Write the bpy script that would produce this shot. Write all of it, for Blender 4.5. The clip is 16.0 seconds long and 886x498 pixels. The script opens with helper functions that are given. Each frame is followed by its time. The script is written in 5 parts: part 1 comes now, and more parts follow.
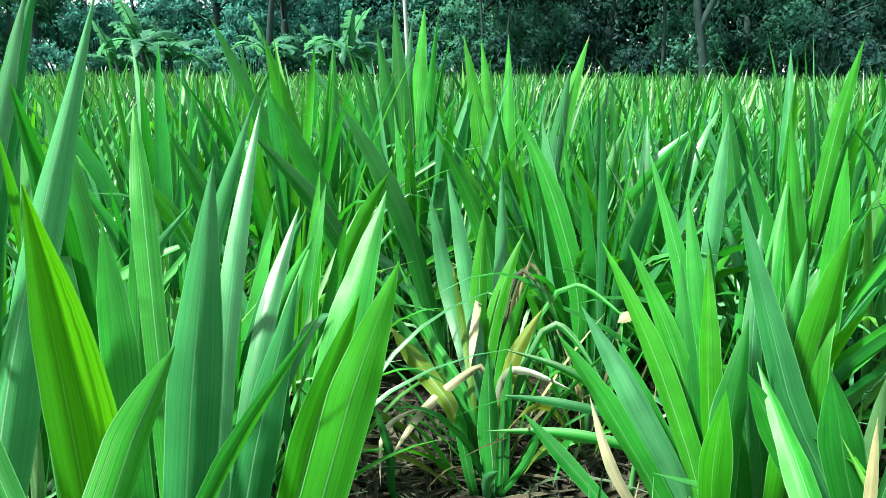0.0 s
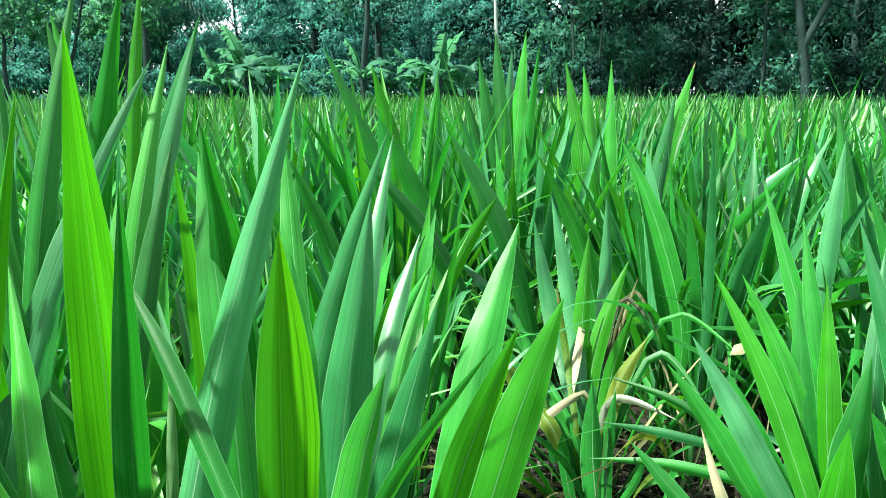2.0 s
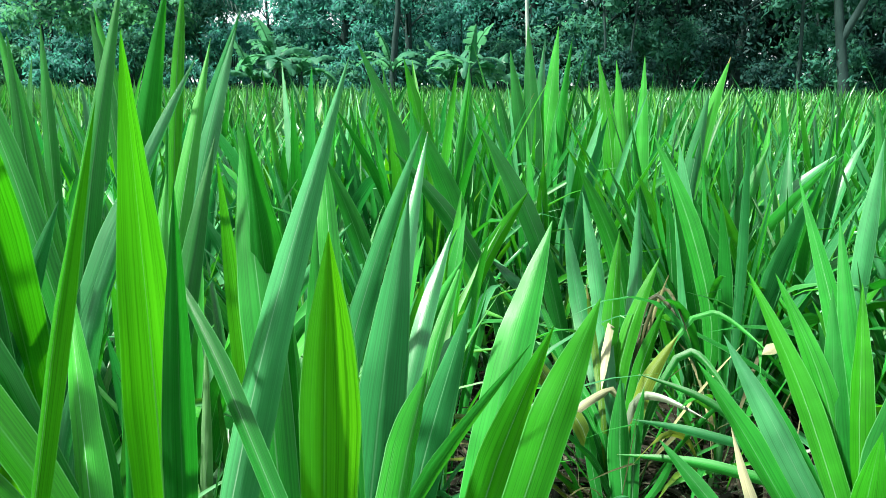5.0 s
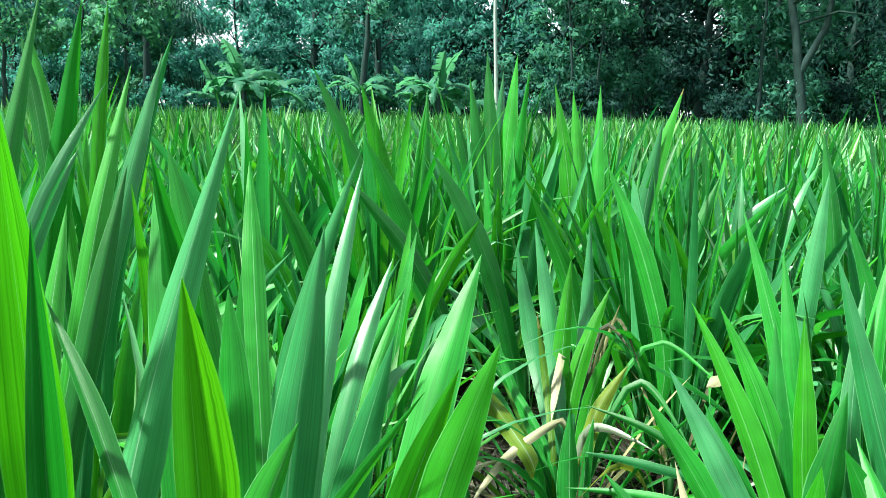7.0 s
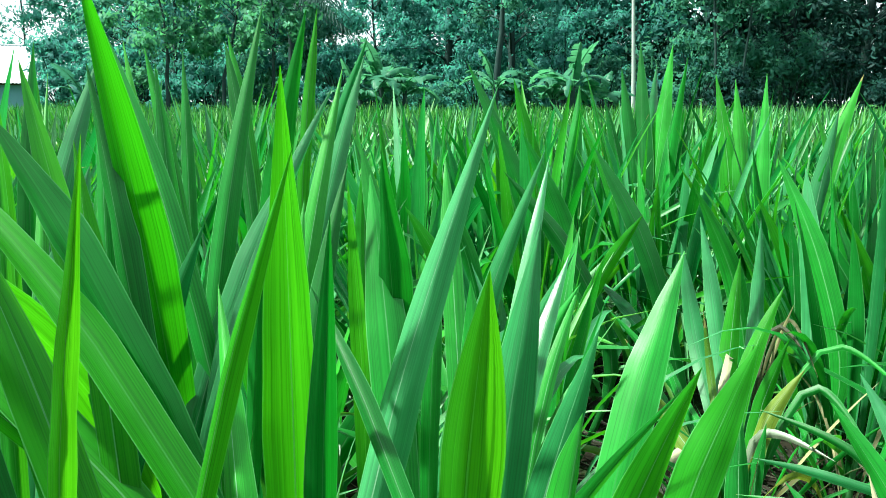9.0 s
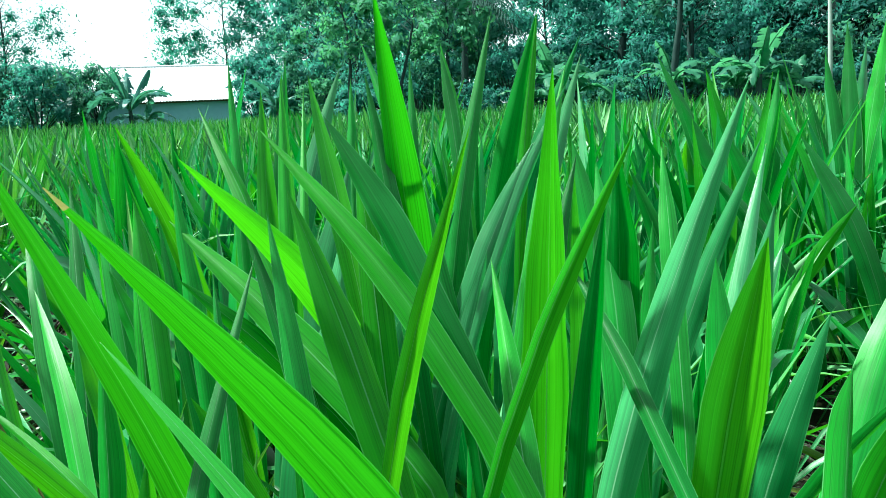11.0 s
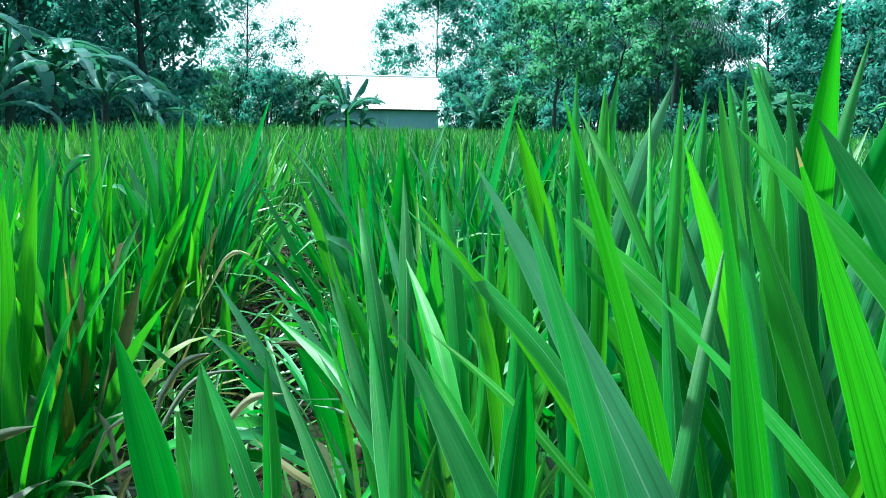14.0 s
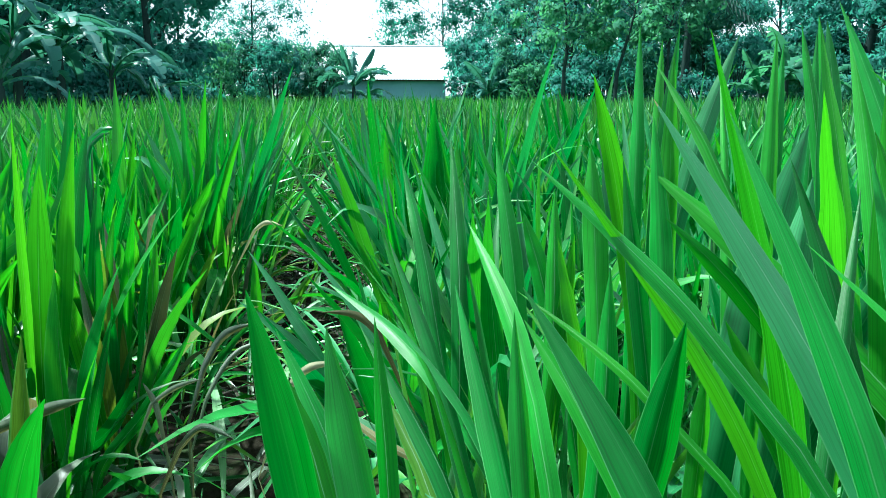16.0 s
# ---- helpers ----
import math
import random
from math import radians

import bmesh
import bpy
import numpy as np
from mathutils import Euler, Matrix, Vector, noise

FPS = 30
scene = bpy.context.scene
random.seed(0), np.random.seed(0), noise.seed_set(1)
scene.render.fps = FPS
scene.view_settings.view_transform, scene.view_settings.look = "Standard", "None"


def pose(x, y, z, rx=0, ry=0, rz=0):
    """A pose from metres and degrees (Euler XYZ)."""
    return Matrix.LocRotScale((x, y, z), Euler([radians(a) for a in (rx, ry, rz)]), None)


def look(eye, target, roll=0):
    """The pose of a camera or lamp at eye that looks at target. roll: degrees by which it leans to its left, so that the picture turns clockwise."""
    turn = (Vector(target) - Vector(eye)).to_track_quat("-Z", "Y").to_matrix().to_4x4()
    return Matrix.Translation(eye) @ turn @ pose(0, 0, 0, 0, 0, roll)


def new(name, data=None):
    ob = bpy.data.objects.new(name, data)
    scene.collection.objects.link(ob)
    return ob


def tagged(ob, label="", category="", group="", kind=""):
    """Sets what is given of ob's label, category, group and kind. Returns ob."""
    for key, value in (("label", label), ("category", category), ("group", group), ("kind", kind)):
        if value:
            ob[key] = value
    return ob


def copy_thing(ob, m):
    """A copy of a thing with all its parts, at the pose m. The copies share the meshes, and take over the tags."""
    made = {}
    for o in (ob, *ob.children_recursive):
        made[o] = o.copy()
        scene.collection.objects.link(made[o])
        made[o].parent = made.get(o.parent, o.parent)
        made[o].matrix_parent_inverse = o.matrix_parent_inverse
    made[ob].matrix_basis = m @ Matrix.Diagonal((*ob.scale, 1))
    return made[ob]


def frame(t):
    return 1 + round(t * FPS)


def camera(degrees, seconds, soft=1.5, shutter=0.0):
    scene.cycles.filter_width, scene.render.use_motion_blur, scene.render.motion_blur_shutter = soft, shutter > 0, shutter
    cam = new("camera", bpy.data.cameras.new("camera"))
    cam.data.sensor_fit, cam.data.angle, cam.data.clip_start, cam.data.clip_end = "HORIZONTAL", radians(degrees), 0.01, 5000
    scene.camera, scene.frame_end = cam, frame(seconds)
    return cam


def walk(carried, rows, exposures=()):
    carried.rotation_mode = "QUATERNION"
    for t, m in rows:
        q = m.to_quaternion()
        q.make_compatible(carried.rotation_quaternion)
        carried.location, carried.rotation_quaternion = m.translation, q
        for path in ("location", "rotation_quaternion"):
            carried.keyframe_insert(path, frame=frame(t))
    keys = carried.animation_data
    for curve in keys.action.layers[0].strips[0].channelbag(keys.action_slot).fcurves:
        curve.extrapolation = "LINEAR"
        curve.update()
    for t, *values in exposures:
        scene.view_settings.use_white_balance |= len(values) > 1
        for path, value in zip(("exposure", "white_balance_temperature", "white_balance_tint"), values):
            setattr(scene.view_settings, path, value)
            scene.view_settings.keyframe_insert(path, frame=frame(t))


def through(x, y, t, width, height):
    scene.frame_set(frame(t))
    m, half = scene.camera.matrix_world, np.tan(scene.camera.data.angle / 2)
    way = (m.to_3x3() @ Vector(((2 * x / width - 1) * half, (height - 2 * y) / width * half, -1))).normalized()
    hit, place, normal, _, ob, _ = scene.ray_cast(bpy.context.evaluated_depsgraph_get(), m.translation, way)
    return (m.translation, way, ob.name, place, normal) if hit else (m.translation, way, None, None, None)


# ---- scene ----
cam = camera(61.82, 16.0, soft=0.5)
rows = [
    (0, pose(0.0005, -0.0000, 1.1000, 76.439, -0.326, 0.087)),
    (0.5, pose(-0.0120, 0.0025, 1.1014, 76.438, -0.327, 1.875)),
    (1, pose(-0.0342, -0.0086, 1.1016, 76.310, -0.747, 3.601)),
    (1.5, pose(-0.0468, -0.0228, 1.1075, 77.016, -0.696, 5.513)),
    (2, pose(-0.0514, -0.0397, 1.1203, 78.005, -0.019, 6.788)),
    (2.5, pose(-0.0579, -0.0403, 1.1216, 77.516, 0.356, 8.435)),
    (3, pose(-0.0823, -0.0524, 1.1154, 75.536, 0.417, 10.006)),
    (3.2, pose(-0.0801, -0.0646, 1.1189, 75.762, 0.378, 10.666)),
    (5.5, pose(-0.0384, -0.0414, 1.1269, 77.530, -1.070, 7.189)),
    (6, pose(-0.0059, -0.0318, 1.1217, 77.848, -1.809, 4.048)),
    (6.5, pose(0.0049, -0.0268, 1.1264, 79.067, -0.616, 4.315)),
    (7, pose(-0.0133, -0.0205, 1.1344, 79.312, -1.355, 6.729)),
    (7.5, pose(-0.0322, -0.0138, 1.1367, 79.252, -0.827, 8.888)),
    (8, pose(-0.0446, -0.0252, 1.1330, 79.120, -1.586, 10.366)),
    (8.5, pose(-0.0545, -0.0410, 1.1432, 79.148, -0.329, 14.240)),
    (9, pose(-0.0926, -0.0459, 1.1355, 78.721, -0.133, 16.672)),
    (9.5, pose(-0.1168, -0.0685, 1.1369, 78.840, 0.054, 21.241)),
    (9.7, pose(-0.1293, -0.0662, 1.1384, 78.750, -0.001, 22.361)),
    (11.8, pose(-0.1179, -0.2162, 1.1212, 79.362, 0.487, 40.529)),
    (12, pose(-0.0866, -0.2320, 1.1093, 79.144, -1.149, 44.587)),
    (12.5, pose(-0.0418, -0.2453, 1.0932, 76.615, -2.477, 50.460)),
    (13, pose(-0.1068, -0.2672, 1.1118, 79.240, -0.852, 50.369)),
    (13.5, pose(-0.2015, -0.3170, 1.1195, 79.869, -1.191, 46.727)),
    (14, pose(-0.2666, -0.3585, 1.1182, 80.486, -0.928, 44.429)),
    (14.5, pose(-0.3062, -0.3870, 1.1213, 81.164, 0.054, 46.701)),
    (15, pose(-0.3175, -0.3866, 1.1179, 80.318, 0.724, 43.179)),
    (15.5, pose(-0.3365, -0.3918, 1.1080, 79.354, 0.526, 43.837)),
    (16, pose(-0.3541, -0.3980, 1.0998, 78.260, -0.105, 44.868)),
]

walk(cam, rows, exposures=[(0, 2.08, 6400, 8), (5.5, 1.98, 6350, 6), (9.5, 1.96, 6150, -3), (12, 1.80, 5800, -8), (14, 1.86, 5500, -1), (16, 1.82, 5600, -3)])

# ---- light ----
SUN_ELEV, SUN_AZ = 56.0, 112.0          # azimuth in degrees to the left of +y
world = bpy.data.worlds.new("sky")
scene.world = world
world.use_nodes = True
wt = world.node_tree
wt.nodes.clear()
sky = wt.nodes.new("ShaderNodeTexSky")
sky.sky_type = 'NISHITA'
sky.sun_disc = False
sky.sun_elevation, sky.sun_rotation = radians(SUN_ELEV), radians(-SUN_AZ)
sky.air_density, sky.dust_density = 1.0, 4.0
haze = wt.nodes.new("ShaderNodeMixRGB")
haze.inputs[0].default_value = 0.52
haze.inputs[2].default_value = (11.5, 12.2, 13.0, 1)
bg = wt.nodes.new("ShaderNodeBackground")
bg.inputs[1].default_value = 0.050
wo = wt.nodes.new("ShaderNodeOutputWorld")
wt.links.new(sky.outputs[0], haze.inputs[1])
wt.links.new(haze.outputs[0], bg.inputs[0])
wt.links.new(bg.outputs[0], wo.inputs[0])

sun = new("sun", bpy.data.lights.new("sun", 'SUN'))
sun.data.energy, sun.data.angle, sun.data.color = 4.8, radians(3.5), (1.0, 0.96, 0.88)
az, el = radians(SUN_AZ), radians(SUN_ELEV)
sun.matrix_world = look((-math.sin(az) * math.cos(el) * 60, math.cos(az) * math.cos(el) * 60, math.sin(el) * 60), (0, 0, 0))


# ---- materials ----
def material(name):
    m = bpy.data.materials.new(name)
    m.use_nodes = True
    m.node_tree.nodes.clear()
    return m, m.node_tree


def node(tree, kind, **values):
    n = tree.nodes.new(kind)
    for k, v in values.items():
        n.inputs[k].default_value = v
    return n


def ramp(tree, source, stops):
    r = tree.nodes.new("ShaderNodeValToRGB")
    while len(r.color_ramp.elements) < len(stops):
        r.color_ramp.elements.new(0.5)
    for e, (p, c) in zip(r.color_ramp.elements, stops):
        e.position, e.color = p, (*c, 1)
    tree.links.new(source, r.inputs[0])
    return r.outputs[0]


def maths(tree, op, a, b=0.5, clamp=False):
    n = tree.nodes.new("ShaderNodeMath")
    n.operation, n.use_clamp = op, clamp
    for i, v in enumerate((a, b)):
        if isinstance(v, (int, float)):
            n.inputs[i].default_value = v
        else:
            tree.links.new(v, n.inputs[i])
    return n.outputs[0]


def mix(tree, fac, a, b, blend='MIX'):
    n = tree.nodes.new("ShaderNodeMixRGB")
    n.blend_type = blend
    for i, v in enumerate((fac, a, b)):
        if isinstance(v, (int, float)):
            n.inputs[i].default_value = v
        elif isinstance(v, tuple):
            n.inputs[i].default_value = (*v, 1)
        else:
            tree.links.new(v, n.inputs[i])
    return n.outputs[0]


def grass_leaf_material(name, tones, through_tones, translucency, rough, island=False, gloss=0.3, tip=(0.24, 0.20, 0.07), wither=0.0):
    """A long leaf blade: midrib, parallel veins, tone per leaf, brown at some tips. UV x runs across, y along."""
    m, t = material(name)
    uv = node(t, "ShaderNodeUVMap")
    uv.uv_map = "UVMap"
    sep = node(t, "ShaderNodeSeparateXYZ")
    t.links.new(uv.outputs[0], sep.inputs[0])
    u, v = sep.outputs[0], sep.outputs[1]
    if island:
        rnd = node(t, "ShaderNodeNewGeometry").outputs["Random Per Island"]
    else:
        rnd = node(t, "ShaderNodeObjectInfo").outputs["Random"]
    base = ramp(t, rnd, tones)
    glow = ramp(t, rnd, through_tones)
    # blotches, stretched along the blade
    geo = node(t, "ShaderNodeTexCoord")
    n1 = node(t, "ShaderNodeTexNoise", Scale=9.0, Detail=3.0, Roughness=0.6)
    t.links.new(geo.outputs["Object"], n1.inputs["Vector"])
    base = mix(t, 0.55, base, ramp(t, n1.outputs[0], [(0.3, (0.45, 0.50, 0.50)), (0.7, (1.45, 1.38, 1.30))]), 'MULTIPLY')
    # veins: irregular streaks that run the length of the blade, fine and broad
    veins = []
    for across, seed in ((34.0, 40.0), (9.0, 90.0)):
        line = node(t, "ShaderNodeCombineXYZ")
        t.links.new(maths(t, 'MULTIPLY', u, across), line.inputs[0])
        t.links.new(maths(t, 'MULTIPLY', v, 1.3), line.inputs[1])
        t.links.new(maths(t, 'MULTIPLY', rnd, seed), line.inputs[2])
        streak = node(t, "ShaderNodeTexNoise", Scale=1.0, Detail=2.0, Roughness=0.6)
        t.links.new(line.outputs[0], streak.inputs["Vector"])
        veins.append(streak.outputs[0])
    vfac = maths(t, 'ADD', maths(t, 'MULTIPLY', veins[0], 0.62), maths(t, 'MULTIPLY', veins[1], 0.38), True)
    base = mix(t, 1.0, base, ramp(t, vfac, [(0.34, (0.74, 0.78, 0.76)), (0.5, (1.0, 1.0, 1.0)), (0.66, (1.22, 1.18, 1.22))]), 'MULTIPLY')
    glow = mix(t, 1.0, glow, ramp(t, vfac, [(0.36, (0.48, 0.55, 0.45)), (0.5, (0.96, 0.97, 0.96)), (0.66, (1.22, 1.16, 1.25))]), 'MULTIPLY')
    # midrib
    off = maths(t, 'ABSOLUTE', maths(t, 'SUBTRACT', u, 0.5), 0)
    rib = maths(t, 'LESS_THAN', off, maths(t, 'MULTIPLY', maths(t, 'SUBTRACT', 1.1, v), 0.025))
    pale = maths(t, 'MULTIPLY', maths(t, 'FRACT', maths(t, 'MULTIPLY', rnd, 7.7), 0), 0.6)
    base = mix(t, maths(t, 'MULTIPLY', rib, pale), base, (0.26, 0.44, 0.29))
    margin = maths(t, 'GREATER_THAN', off, 0.478)
    base = mix(t, maths(t, 'MULTIPLY', margin, 0.45), base, (0.14, 0.40, 0.15))
    # withered tips and margins on some leaves
    n2 = node(t, "ShaderNodeTexNoise", Scale=14.0, Detail=2.0)
    t.links.new(geo.outputs["Object"], n2.inputs["Vector"])
    edge = maths(t, 'ADD', v, maths(t, 'MULTIPLY', n2.outputs[0], 0.10))
    dry = maths(t, 'GREATER_THAN', edge, maths(t, 'ADD', 1.02 - wither, maths(t, 'MULTIPLY', maths(t, 'FRACT', maths(t, 'MULTIPLY', rnd, 17.3), 0), 0.6)))
    base = mix(t, maths(t, 'MULTIPLY', dry, 0.85), base, tip)
    glow = mix(t, maths(t, 'MULTIPLY', dry, 0.85), glow, tuple(c * 1.3 for c in tip))
    bump = node(t, "ShaderNodeBump", Strength=0.35, Distance=0.0012)
    t.links.new(vfac, bump.inputs["Height"])
    p = node(t, "ShaderNodeBsdfPrincipled", Roughness=rough)
    p.inputs["Specular IOR Level"].default_value = gloss
    t.links.new(base, p.inputs["Base Color"])
    t.links.new(bump.outputs[0], p.inputs["Normal"])
    tr = node(t, "ShaderNodeBsdfTranslucent")
    t.links.new(glow, tr.inputs[0])
    ms = node(t, "ShaderNodeMixShader", Fac=translucency)
    t.links.new(p.outputs[0], ms.inputs[1])
    t.links.new(tr.outputs[0], ms.inputs[2])
    out = node(t, "ShaderNodeOutputMaterial")
    t.links.new(ms.outputs[0], out.inputs[0])
    return m


GREEN = [(0.0, (0.008, 0.099, 0.013)), (0.35, (0.013, 0.158, 0.019)), (0.7, (0.019, 0.212, 0.022)), (1.0, (0.032, 0.248, 0.017))]
GREEN_T = [(0.0, (0.016, 0.230, 0.011)), (0.6, (0.036, 0.302, 0.009)), (1.0, (0.072, 0.360, 0.006))]
YOUNG = [(0.0, (0.012, 0.169, 0.006)), (1.0, (0.026, 0.205, 0.006))]
YOUNG_T = [(0.0, (0.039, 0.338, 0.003)), (1.0, (0.085, 0.388, 0.004))]
WAXY = [(0.0, (0.016, 0.130, 0.036)), (0.6, (0.028, 0.180, 0.055)), (1.0, (0.055, 0.245, 0.095))]
WAXY_T = [(0.0, (0.020, 0.269, 0.040)), (1.0, (0.036, 0.333, 0.040))]
FIELD = [(0.0, (0.007, 0.055, 0.013)), (0.28, (0.015, 0.118, 0.023)), (0.52, (0.034, 0.205, 0.036)), (0.72, (0.078, 0.260, 0.029)), (0.86, (0.087, 0.299, 0.128)), (1.0, (0.170, 0.360, 0.150))]
FIELD_T = [(0.0, (0.021, 0.199, 0.016)), (0.6, (0.054, 0.274, 0.013)), (1.0, (0.108, 0.331, 0.008))]
STRAW = [(0.0, (0.014, 0.017, 0.006)), (0.4, (0.042, 0.046, 0.014)), (0.75, (0.105, 0.105, 0.035)), (1.0, (0.238, 0.231, 0.119))]
STRAW_T = [(0.0, (0.12, 0.12, 0.03)), (1.0, (0.42, 0.40, 0.14))]
leaf_green = grass_leaf_material("grass_leaf_green", GREEN, GREEN_T, 0.33, 0.44, gloss=0.32)
leaf_young = grass_leaf_material("grass_leaf_young", YOUNG, YOUNG_T, 0.43, 0.48)
leaf_waxy = grass_leaf_material("grass_leaf_waxy", WAXY, WAXY_T, 0.27, 0.38, gloss=0.55)
leaf_dead = grass_leaf_material("grass_leaf_dead", STRAW, STRAW_T, 0.2, 0.7)
leaf_bleached = grass_leaf_material("grass_leaf_bleached", [(0, (0.20, 0.20, 0.11)), (1, (0.34, 0.34, 0.21))], STRAW_T, 0.15, 0.7)
leaf_yellowing = grass_leaf_material("grass_leaf_yellowing", [(0, (0.040, 0.150, 0.012)), (1, (0.110, 0.160, 0.016))], [(0, (0.08, 0.28, 0.01)), (1, (0.18, 0.25, 0.02))], 0.35, 0.5, wither=0.12)
field_green = grass_leaf_material("field_leaf_green", FIELD, FIELD_T, 0.28, 0.36, island=True, gloss=0.45, tip=(0.14, 0.17, 0.05))
DYING = [(0.0, (0.028, 0.052, 0.027)), (0.5, (0.055, 0.082, 0.048)), (1.0, (0.105, 0.140, 0.095))]
leaf_dying = grass_leaf_material("grass_leaf_dying", DYING, STRAW_T, 0.12, 0.45, gloss=0.5)
field_dying = grass_leaf_material("field_leaf_dying", DYING, STRAW_T, 0.12, 0.45, island=True, gloss=0.5)
# dry leaf litter, its straw tones darkened to hold the shade among the clumps
LITTER_SHADED = [(0.0, (0.0048, 0.0042, 0.0024)), (0.62, (0.0150, 0.0130, 0.0072)), (0.92, (0.0420, 0.0372, 0.0210)), (1.0, (0.1092, 0.1008, 0.0672))]
litter_shaded = grass_leaf_material("field_leaf_litter_shaded", LITTER_SHADED, LITTER_SHADED, 0.1, 0.8, island=True)


def plain_material(name, stops, scale, rough, metal=0.0, gloss=0.4, detail=6.0, bump=0.0, stretch=(1, 1, 1)):
    m, t = material(name)
    geo = node(t, "ShaderNodeTexCoord")
    mp = node(t, "ShaderNodeMapping")
    mp.inputs["Scale"].default_value = stretch
    t.links.new(geo.outputs["Object"], mp.inputs[0])
    n = node(t, "ShaderNodeTexNoise", Scale=scale, Detail=detail, Roughness=0.65)
    t.links.new(mp.outputs[0], n.inputs["Vector"])
    n2 = node(t, "ShaderNodeTexNoise", Scale=scale * 0.13, Detail=3.0)
    t.links.new(mp.outputs[0], n2.inputs["Vector"])
    both = maths(t, 'ADD', maths(t, 'MULTIPLY', n.outputs[0], 0.6), maths(t, 'MULTIPLY', n2.outputs[0], 0.4))
    p = node(t, "ShaderNodeBsdfPrincipled", Roughness=rough, Metallic=metal)
    p.inputs["Specular IOR Level"].default_value = gloss
    t.links.new(ramp(t, both, stops), p.inputs["Base Color"])
    if bump:
        b = node(t, "ShaderNodeBump", Strength=0.6, Distance=bump)
        t.links.new(n.outputs[0], b.inputs["Height"])
        t.links.new(b.outputs[0], p.inputs["Normal"])
    out = node(t, "ShaderNodeOutputMaterial")
    t.links.new(p.outputs[0], out.inputs[0])
    return m


def foliage_material(name, stops, through, translucency=0.3, rough=0.6):
    m, t = material(name)
    rnd = node(t, "ShaderNodeNewGeometry").outputs["Random Per Island"]
    geo = node(t, "ShaderNodeTexCoord")
    n = node(t, "ShaderNodeTexNoise", Scale=0.42, Detail=3.0)
    t.links.new(geo.outputs["Object"], n.inputs["Vector"])
    col = mix(t, 0.75, ramp(t, rnd, stops), ramp(t, n.outputs[0], [(0.36, (0.74, 0.78, 0.84)), (0.66, (1.35, 1.34, 1.22))]), 'MULTIPLY')
    p = node(t, "ShaderNodeBsdfPrincipled", Roughness=rough)
    p.inputs["Specular IOR Level"].default_value = 0.12
    t.links.new(col, p.inputs["Base Color"])
    tr = node(t, "ShaderNodeBsdfTranslucent", Color=(*through, 1))
    ms = node(t, "ShaderNodeMixShader", Fac=translucency)
    t.links.new(p.outputs[0], ms.inputs[1])
    t.links.new(tr.outputs[0], ms.inputs[2])
    out = node(t, "ShaderNodeOutputMaterial")
    t.links.new(ms.outputs[0], out.inputs[0])
    return m


# near-black leaves: the wood's shade is put into this colour
tree_shaded = foliage_material("tree_foliage_shaded", [(0, (0.006, 0.033, 0.030)), (0.75, (0.011, 0.049, 0.041)), (1, (0.022, 0.077, 0.059))], (0.025, 0.090, 0.060), 0.40)
tree_mid = foliage_material("tree_foliage_mid", [(0, (0.028, 0.125, 0.094)), (0.75, (0.043, 0.177, 0.121)), (1, (0.073, 0.230, 0.152))], (0.058, 0.216, 0.108), 0.54)
# distance haze put into the leaf colour: paler and bluer
tree_hazy = foliage_material("tree_foliage_hazed", [(0, (0.049, 0.190, 0.175)), (1, (0.070, 0.243, 0.214))], (0.046, 0.224, 0.148), 0.64)
tree_light = foliage_material("tree_foliage_light", [(0, (0.041, 0.168, 0.096)), (0.75, (0.062, 0.225, 0.124)), (1, (0.099, 0.279, 0.166))], (0.076, 0.289, 0.102), 0.45)
banana_green = foliage_material("banana_leaf_green", [(0, (0.027, 0.108, 0.097)), (1, (0.054, 0.170, 0.143))], (0.056, 0.216, 0.120), 0.36, 0.38)
banana_bright = foliage_material("banana_leaf_bright", [(0, (0.029, 0.118, 0.071)), (1, (0.050, 0.164, 0.094))], (0.09, 0.34, 0.14), 0.42, 0.42)
bark = plain_material("tree_bark", [(0.3, (0.010, 0.024, 0.022)), (0.7, (0.030, 0.056, 0.050))], 9.0, 0.9, gloss=0.08, bump=0.02, stretch=(1, 1, 0.25))
bark_pale = plain_material("pale_bark", [(0.3, (0.17, 0.22, 0.19)), (0.7, (0.34, 0.41, 0.36))], 6.0, 0.85, bump=0.01, stretch=(1, 1, 0.3))
# very dark soil tones with a few greenish spots
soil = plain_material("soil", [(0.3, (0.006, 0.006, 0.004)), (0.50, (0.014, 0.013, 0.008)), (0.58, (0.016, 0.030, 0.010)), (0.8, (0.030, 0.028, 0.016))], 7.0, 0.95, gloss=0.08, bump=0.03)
meadow = plain_material("meadow", [(0.3, (0.016, 0.070, 0.014)), (0.55, (0.030, 0.110, 0.022)), (0.8, (0.055, 0.130, 0.030))], 2.0, 0.95, gloss=0.08, bump=0.05)
tin = plain_material("tin_roof_sheet", [(0.3, (0.46, 0.50, 0.52)), (0.7, (0.58, 0.61, 0.63))], 1.6, 0.5, metal=0.0, stretch=(1, 0.3, 1))
wall_paint = plain_material("house_wall_paint", [(0.3, (0.17, 0.33, 0.42)), (0.7, (0.23, 0.40, 0.50))], 2.2, 0.85)
# dark colour for the strip that draws the eave's shadow
eave_shadow_dark = plain_material("eave_shadow_colour", [(0.3, (0.03, 0.025, 0.02)), (0.7, (0.08, 0.065, 0.05))], 8.0, 0.8)
white_paint = plain_material("white_paint", [(0.3, (0.66, 0.68, 0.68)), (0.7, (0.82, 0.83, 0.83))], 3.0, 0.6)


